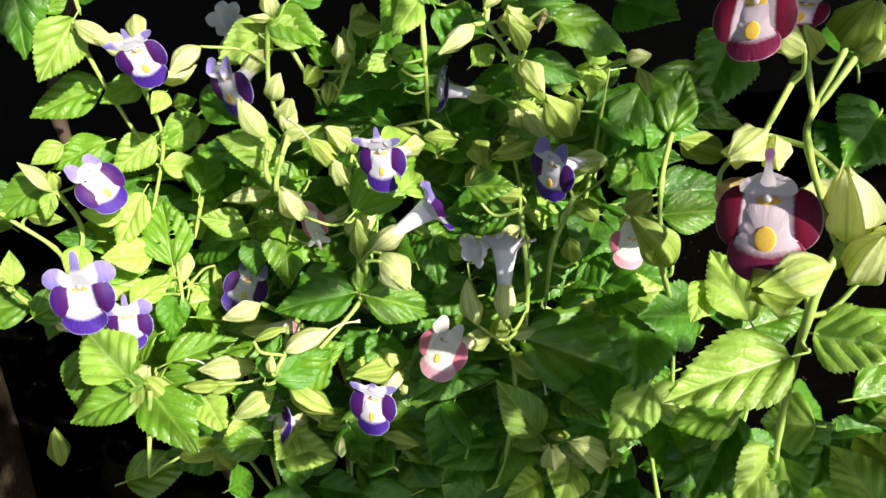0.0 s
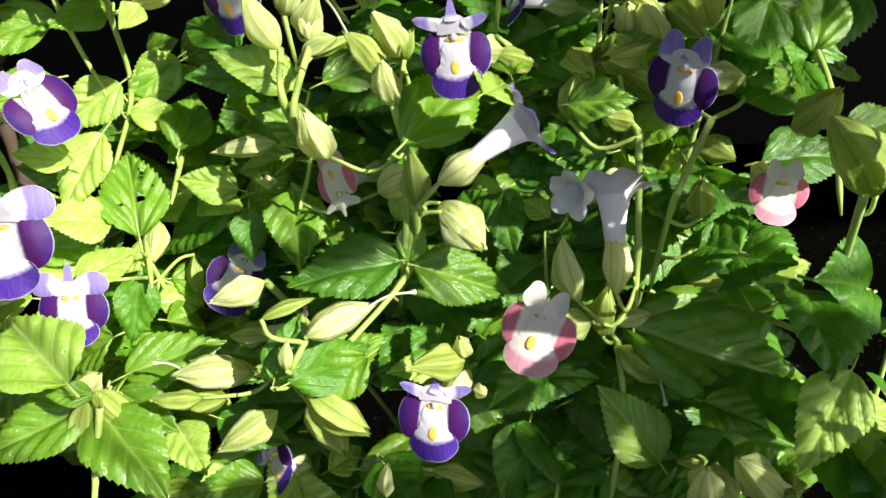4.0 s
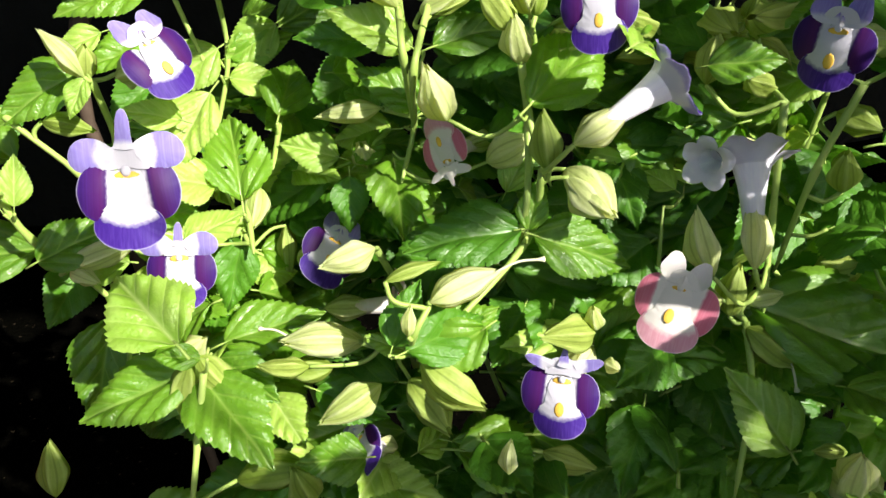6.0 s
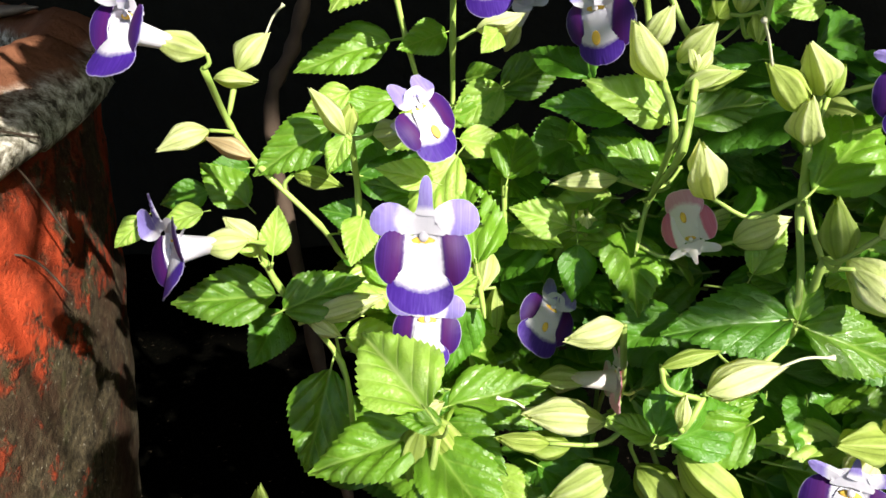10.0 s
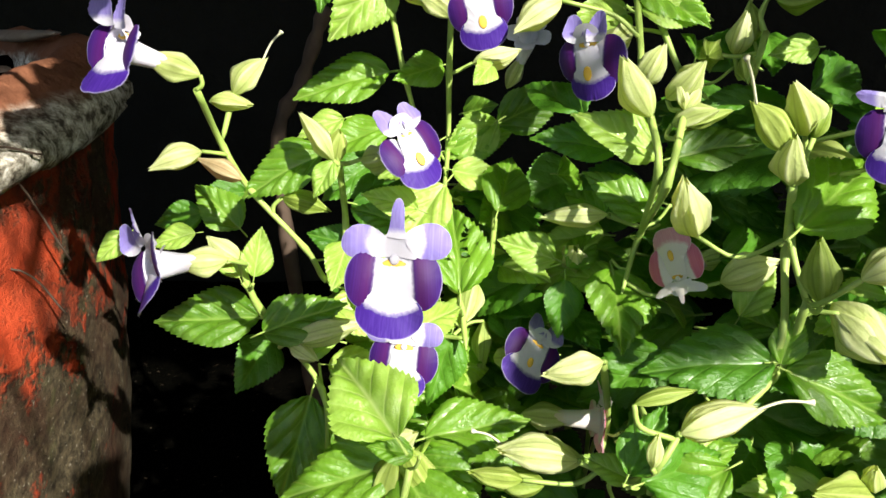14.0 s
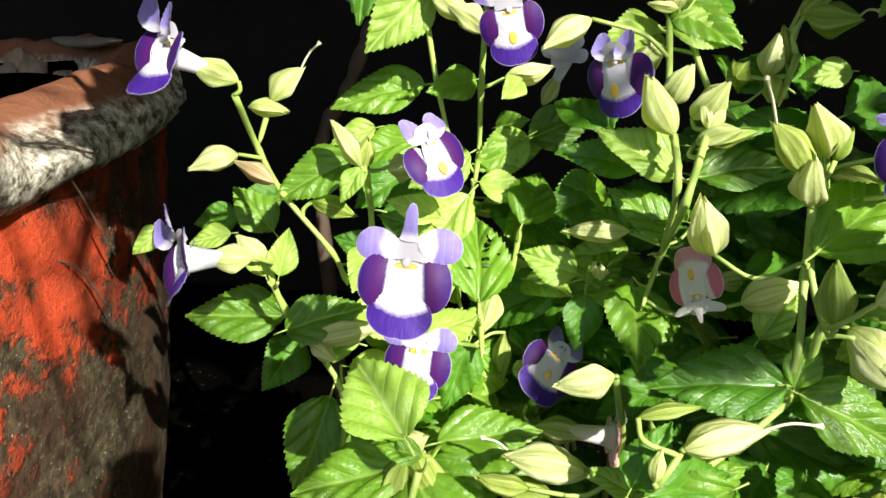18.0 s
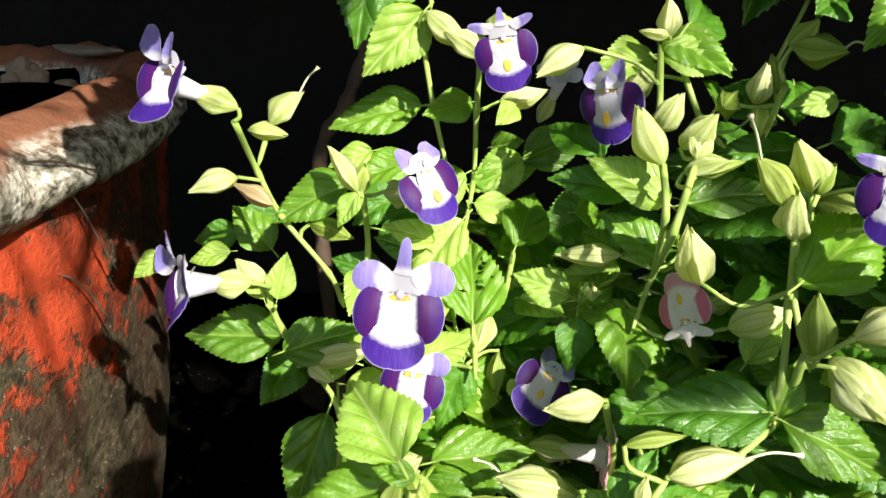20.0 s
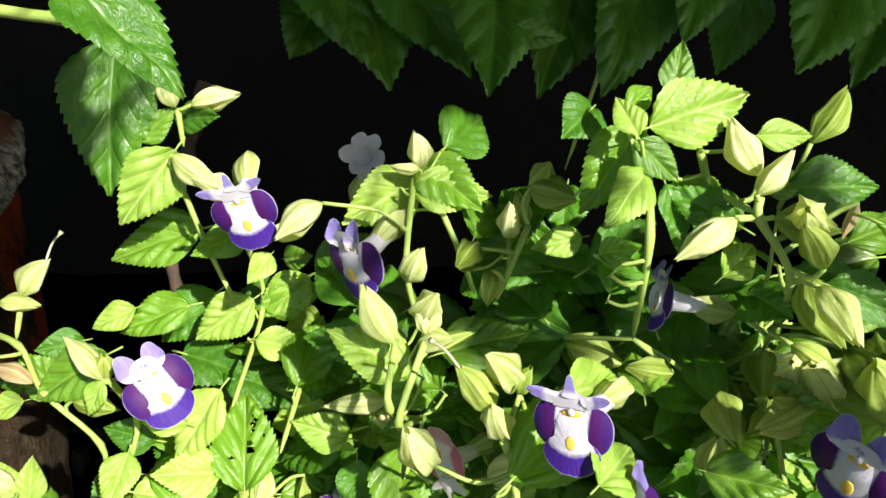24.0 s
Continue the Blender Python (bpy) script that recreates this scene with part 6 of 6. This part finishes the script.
leaf(plant_a, (-0.1845, 0.3504, 0.3524), (-0.1983, 0.3385, 0.3542), (0.6510, -0.7081, 0.2736), 0.0138, "d")
leaf(plant_c, (-0.0388, 0.3174, 0.3254), (-0.0388, 0.2961, 0.3181), (0.0353, -0.3256, 0.9449), 0.0226, "g")
leaf(plant_c, (-0.0237, 0.3485, 0.3168), (-0.0401, 0.3323, 0.3274), (0.7342, -0.6686, 0.1175), 0.0149, "d")
leaf(plant_c, (0.0077, 0.3116, 0.3141), (-0.0027, 0.3218, 0.3157), (-0.5092, -0.6153, 0.6018), 0.0116, "g")
leaf(plant_c, (0.0205, 0.2750, 0.3292), (0.0160, 0.2931, 0.3345), (-0.4404, -0.3525, 0.8257), 0.0147, "d")
leaf(plant_c, (-0.0101, 0.3083, 0.3386), (0.0120, 0.3304, 0.3356), (0.6576, -0.5970, 0.4595), 0.0170, "d")
leaf(plant_c, (-0.0341, 0.3147, 0.3443), (-0.0158, 0.3348, 0.3428), (0.6780, -0.5835, 0.4471), 0.0155, "d")
leaf(plant_c, (-0.0572, 0.3408, 0.3057), (-0.0459, 0.3238, 0.3010), (-0.3568, -0.4639, 0.8108), 0.0150, "d")
leaf(plant_c, (-0.0042, 0.2706, 0.3170), (0.0147, 0.2855, 0.3158), (0.5133, -0.6013, 0.6123), 0.0132, "d")
leaf(plant_d, (-0.0366, 0.3037, 0.2816), (-0.0151, 0.3257, 0.2792), (0.5856, -0.5038, 0.6350), 0.0185, "d")
leaf(plant_d, (-0.0078, 0.3040, 0.2777), (0.0132, 0.3236, 0.2692), (0.6858, -0.5116, 0.5175), 0.0183, "d")
leaf(plant_e, (0.0640, 0.2942, 0.2692), (0.1050, 0.2662, 0.2740), (-0.4548, -0.5448, 0.7045), 0.0377, "g")
leaf(plant_e, (0.1282, 0.2472, 0.2633), (0.1176, 0.2099, 0.2612), (0.1434, -0.0947, 0.9851), 0.0283, "g")
leaf(plant_e, (0.0734, 0.2386, 0.2844), (0.0837, 0.2221, 0.2873), (-0.4908, -0.1541, 0.8576), 0.0149, "g")
leaf(plant_e, (0.0672, 0.2681, 0.2772), (0.0516, 0.2533, 0.2766), (0.4596, -0.5106, 0.7266), 0.0143, "g")

# a mean eye point of the camera
VIEW_EYE = Vector((-0.02, 0.085, 0.42))


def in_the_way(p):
    """Whether a leaf at p would hide a flower from the camera's eye."""
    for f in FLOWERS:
        a, b = f - VIEW_EYE, p - VIEW_EYE
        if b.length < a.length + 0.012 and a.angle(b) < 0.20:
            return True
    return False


# flowers, pods and leaves that stand in full sun
SUNNY_WEST = (
    (-0.179, 0.269, 0.401), (-0.175, 0.293, 0.376), (-0.168, 0.282, 0.328), (-0.164, 0.243, 0.346), (-0.145, 0.297, 0.372), (-0.142, 0.353, 0.392),
    (-0.127, 0.288, 0.382), (-0.117, 0.254, 0.293), (-0.113, 0.251, 0.329), (-0.108, 0.343, 0.398), (-0.107, 0.335, 0.422), (-0.105, 0.251, 0.322),
    (-0.099, 0.25, 0.316), (-0.093, 0.28, 0.368), (-0.093, 0.295, 0.386), (-0.091, 0.226, 0.351), (-0.091, 0.229, 0.359), (-0.089, 0.247, 0.288),
    (-0.087, 0.301, 0.342), (-0.086, 0.225, 0.374), (-0.086, 0.231, 0.363), (-0.084, 0.317, 0.417), (-0.081, 0.275, 0.296),
)
SUNNY_MIDDLE = (
    (-0.072, 0.329, 0.335), (-0.071, 0.252, 0.304), (-0.052, 0.267, 0.322), (-0.05, 0.316, 0.397), (-0.041, 0.302, 0.327), (-0.035, 0.297, 0.391),
    (-0.029, 0.306, 0.332), (-0.027, 0.241, 0.293), (-0.024, 0.278, 0.362), (-0.024, 0.344, 0.417), (-0.002, 0.245, 0.325), (0.002, 0.278, 0.386),
    (0.009, 0.267, 0.32), (0.018, 0.259, 0.378), (0.027, 0.235, 0.311), (0.028, 0.316, 0.425), (0.036, 0.263, 0.371), (0.039, 0.266, 0.344),
    (0.047, 0.313, 0.437), (0.048, 0.292, 0.412), (0.055, 0.261, 0.325), (0.056, 0.266, 0.335), (0.058, 0.308, 0.428),
)
SUNNY_EAST = (
    (0.059, 0.266, 0.336), (0.062, 0.264, 0.308), (0.067, 0.299, 0.425), (0.072, 0.291, 0.395), (0.076, 0.296, 0.412), (0.077, 0.269, 0.361),
    (0.09, 0.155, 0.359), (0.092, 0.212, 0.292), (0.098, 0.157, 0.361), (0.102, 0.268, 0.326), (0.11, 0.159, 0.362), (0.117, 0.159, 0.361),
    (0.117, 0.183, 0.396), (0.119, 0.164, 0.38), (0.119, 0.172, 0.309), (0.119, 0.18, 0.391), (0.121, 0.177, 0.386), (0.122, 0.207, 0.426),
    (0.124, 0.215, 0.346), (0.132, 0.16, 0.367), (0.134, 0.173, 0.393),
)
SUNNY_FLOWERS = (
    (-0.157, 0.309, 0.399), (-0.162, 0.306, 0.391), (-0.152, 0.263, 0.350), (-0.025, 0.302, 0.337), (-0.024, 0.300, 0.346), (0.0565, 0.265, 0.335),
    (0.055, 0.262, 0.345), (0.030, 0.258, 0.361), (0.020, 0.255, 0.357), (0.029, 0.237, 0.314), (0.105, 0.270, 0.330), (-0.090, 0.301, 0.344),
    (-0.090, 0.310, 0.352), (0.014, 0.286, 0.364), (-0.165, 0.276, 0.404), (-0.065, 0.330, 0.362), (-0.045, 0.318, 0.358)
)
SUNLIT = [Vector(v) for v in SUNNY_FLOWERS + SUNNY_WEST + SUNNY_MIDDLE + SUNNY_EAST]


def shades_sunny(p, size):
    """Whether a leaf that shades p would also shade one of the sunny places."""
    return min(((q - p) - SUN * (q - p).dot(SUN)).length for q in SUNLIT) < size * 0.62 + 0.004


def blocks_sun(p, size):
    """Whether a leaf at p stands between the sun and one of the sunny places."""
    for q in SUNLIT:
        d = p - q
        k = d.dot(SUN)
        if k > 0.012 and (d - SUN * k).length < size * 0.55:
            return True
    return False


# the shaded understorey: leaves below and behind those on top
rnd = random.Random(11)
for pl in (plant_a, plant_b, plant_c, plant_d, plant_e, plant_f):
    tops = [o.matrix_basis.copy() for o in pl.children if o.name.startswith("leaf") or o.name.startswith("calyx")]
    n = 0
    for mt in tops:
        p = mt.translation
        if p.z > 0.41 or n >= 85 or (pl is plant_e and p.z > 0.33):
            continue
        for k in range(3):
            near = k == 0
            if near and (p.z < 0.30 or p.z > 0.37 or pl is plant_d):
                continue
            if near:
                q = p + Vector((rnd.uniform(-0.02, 0.02), rnd.uniform(0.012, 0.03), rnd.uniform(-0.03, 0.0)))
            else:
                q = p + Vector((rnd.uniform(-0.02, 0.035), rnd.uniform(0.02, 0.06), rnd.uniform(-0.10, -0.02)))
            if q.x < -0.14 and q.z > 0.2:
                continue
            a = rnd.uniform(0, 2 * math.pi)
            ln = rnd.uniform(0.020, 0.030) if near else rnd.uniform(0.03, 0.045)
            tip = q + Vector((math.cos(a) * ln, abs(math.sin(a)) * ln * 0.4 if near else math.sin(a) * ln * 0.6, -rnd.uniform(0.0, 0.5) * ln))
            # leaves that would hide a flower from the camera or block sun are dropped
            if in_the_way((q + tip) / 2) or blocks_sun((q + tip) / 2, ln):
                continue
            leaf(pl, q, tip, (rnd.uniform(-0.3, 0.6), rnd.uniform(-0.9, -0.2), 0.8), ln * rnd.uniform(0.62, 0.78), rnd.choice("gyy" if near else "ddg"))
            n += 1
# main stems rising from the soil
for pl in (plant_a, plant_b, plant_c, plant_d, plant_e, plant_f):
    kids = [o.matrix_basis.translation.copy() for o in pl.children if o.name.startswith("leaf")]
    mid = sum(kids, Vector()) / len(kids)
    for _ in range(6):
        top = rnd.choice(kids) + Vector((0, 0.012, -0.01))
        foot = Vector((mid.x + rnd.uniform(-0.03, 0.03), mid.y + rnd.uniform(0.02, 0.07), -0.005))
        stem(pl, [foot, foot.lerp(top, 0.5) + Vector((rnd.uniform(-0.01, 0.01), 0.012, -0.01)), top], 0.0017, 0.0009)

# the branch overhead carries on out of view, with leaves added for their shade
twig = [Vector((-0.20, 0.27, 0.515)), Vector((-0.14, 0.237, 0.502)), Vector((-0.10, 0.225, 0.496)), Vector((-0.055, 0.21, 0.498))]
stem(plant_h, twig, 0.002, 0.0012)
for k in range(22):
    q = twig[1].lerp(twig[3], k / 21)
    side = 1 if k % 2 else -1
    drop = rnd.uniform(0.02, 0.04) if q.x < -0.095 else rnd.uniform(0.0, 0.012)
    tip = q + Vector((side * 0.010 - 0.006, side * 0.016, -drop))
    if not blocks_sun((q + tip) / 2, 0.03):
        leaf(plant_h, q, tip, (0.6, -0.5, 0.4), 0.025, "g")
# unseen bough added, its leaves set sunward of planter spots to shade them
bough = smooth_line([twig[3], Vector((-0.02, 0.14, 0.565)), Vector((0.05, 0.05, 0.62)), Vector((0.14, -0.06, 0.65))], 10)
stem(plant_h, [twig[3], (-0.02, 0.14, 0.565), (0.05, 0.05, 0.62), (0.14, -0.06, 0.65)], 0.002, 0.0026)
for k in range(80):
    turn = radians(rnd.uniform(13, 40))
    p = Vector((PX + 0.42 * math.cos(turn), PY + 0.42 * math.sin(turn), rnd.uniform(0.25, 0.41)))
    c = p + SUN * rnd.uniform(0.40, 0.47)
    if c.z < 0.50 or (turn < radians(17) and p.z > 0.30):
        continue
    way = Matrix.Rotation(rnd.uniform(0, 6.28), 3, SUN) @ SUN.orthogonal().normalized()
    size = rnd.uniform(0.022, 0.034)
    if shades_sunny(p, size):
        continue
    leaf(plant_h, c - way * size * 0.5, c + way * size * 0.5, SUN + Vector((rnd.uniform(-0.3, 0.3), rnd.uniform(-0.3, 0.3), 0.2)), size * 0.7, "g")
    LEAF_BASES.pop()
    b = c - way * size * 0.6
    r = min(bough, key=lambda v: (v - b).length)
    pv, pf = tube(smooth_line([b, b.lerp(r, 0.6) + Vector((0, 0, 0.008)), r], 3), [0.0006] * 7, 5)
    part("stalk", mesh_of("stalk", pv, pf, [STEM]), plant_h)
# a shrub added out of view, its leaves placed to shade planter and low leaves
shrub = tagged(new("shrub"), "added unseen shrub whose leaves shade the planter and low leaves", "shrub")
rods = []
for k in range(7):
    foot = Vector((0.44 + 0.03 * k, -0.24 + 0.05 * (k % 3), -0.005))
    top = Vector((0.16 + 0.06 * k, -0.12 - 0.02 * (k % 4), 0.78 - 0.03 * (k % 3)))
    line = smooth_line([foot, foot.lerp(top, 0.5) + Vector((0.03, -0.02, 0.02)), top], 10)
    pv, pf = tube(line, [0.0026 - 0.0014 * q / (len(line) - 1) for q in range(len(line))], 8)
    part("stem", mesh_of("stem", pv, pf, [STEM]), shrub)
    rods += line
# spots to be put in shade, each with the size of its leaf
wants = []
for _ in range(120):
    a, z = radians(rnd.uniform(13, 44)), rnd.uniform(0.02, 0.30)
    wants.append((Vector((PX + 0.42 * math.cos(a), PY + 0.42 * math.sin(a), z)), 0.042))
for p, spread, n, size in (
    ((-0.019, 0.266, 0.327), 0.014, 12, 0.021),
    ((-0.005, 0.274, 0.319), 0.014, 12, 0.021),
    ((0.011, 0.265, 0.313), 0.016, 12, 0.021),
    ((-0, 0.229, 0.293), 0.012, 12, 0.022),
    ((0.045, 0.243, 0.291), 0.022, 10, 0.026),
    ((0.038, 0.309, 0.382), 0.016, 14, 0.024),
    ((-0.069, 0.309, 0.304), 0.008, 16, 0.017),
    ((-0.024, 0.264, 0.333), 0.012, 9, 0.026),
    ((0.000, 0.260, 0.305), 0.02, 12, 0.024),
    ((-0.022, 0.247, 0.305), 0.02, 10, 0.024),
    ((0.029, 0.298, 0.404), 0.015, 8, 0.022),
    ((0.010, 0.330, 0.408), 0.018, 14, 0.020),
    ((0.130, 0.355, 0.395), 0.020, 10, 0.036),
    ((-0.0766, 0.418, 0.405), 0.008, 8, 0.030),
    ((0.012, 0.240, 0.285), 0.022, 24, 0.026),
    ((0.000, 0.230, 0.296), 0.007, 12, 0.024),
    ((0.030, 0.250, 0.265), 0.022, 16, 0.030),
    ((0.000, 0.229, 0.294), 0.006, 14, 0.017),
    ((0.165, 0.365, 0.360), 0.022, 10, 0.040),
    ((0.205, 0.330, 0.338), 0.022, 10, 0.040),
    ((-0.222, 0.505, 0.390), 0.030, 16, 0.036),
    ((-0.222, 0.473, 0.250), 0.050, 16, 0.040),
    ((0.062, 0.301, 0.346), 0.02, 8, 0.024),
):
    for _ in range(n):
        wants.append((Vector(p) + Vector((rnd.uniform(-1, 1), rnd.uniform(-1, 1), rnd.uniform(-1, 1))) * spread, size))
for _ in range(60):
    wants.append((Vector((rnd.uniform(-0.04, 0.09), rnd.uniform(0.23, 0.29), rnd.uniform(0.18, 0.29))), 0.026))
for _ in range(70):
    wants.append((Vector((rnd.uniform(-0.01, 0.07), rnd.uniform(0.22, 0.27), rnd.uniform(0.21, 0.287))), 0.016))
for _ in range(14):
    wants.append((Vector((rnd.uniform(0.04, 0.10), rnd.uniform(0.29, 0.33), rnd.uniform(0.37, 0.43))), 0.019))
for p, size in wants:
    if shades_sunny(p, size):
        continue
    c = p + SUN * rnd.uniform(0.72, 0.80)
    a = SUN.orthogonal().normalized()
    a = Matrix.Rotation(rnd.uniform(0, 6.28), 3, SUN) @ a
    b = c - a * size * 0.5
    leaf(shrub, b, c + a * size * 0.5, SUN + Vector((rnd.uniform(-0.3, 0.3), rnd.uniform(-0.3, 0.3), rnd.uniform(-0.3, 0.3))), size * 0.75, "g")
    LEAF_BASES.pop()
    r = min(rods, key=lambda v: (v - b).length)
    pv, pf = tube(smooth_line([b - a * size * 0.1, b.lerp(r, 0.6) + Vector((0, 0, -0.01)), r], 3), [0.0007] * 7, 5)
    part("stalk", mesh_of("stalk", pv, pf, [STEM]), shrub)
# stalks of the flowers, pods and leaves, each to the nearest stem of its plant
for bases, reach, r in ((POD_BASES, 0.030, 0.00065), (LEAF_BASES, 0.014, 0.0005)):
    for entry in list(bases):
        pl, b = entry[0], entry[1]
        near = [p for o, line in STEM_LINES if o is pl for p in line]
        if not near:
            continue
        c = min(near, key=lambda p: (p - b).length + (0.01 if p.z > b.z else 0.0))
        d = (c - b).length
        if 0.002 < d < reach:
            out = entry[2] if len(entry) > 2 else Vector((0, 0, 0.3))
            mid = b.lerp(c, 0.45) - out * d * 0.22 + Vector((0, 0, -0.08 * d))
            pv, pf = tube(smooth_line([b, mid, c], 4), [r] * 4 + [r * 1.1] * 5, 6)
            part("stalk", mesh_of("stalk", pv, pf, [STEM]), pl)
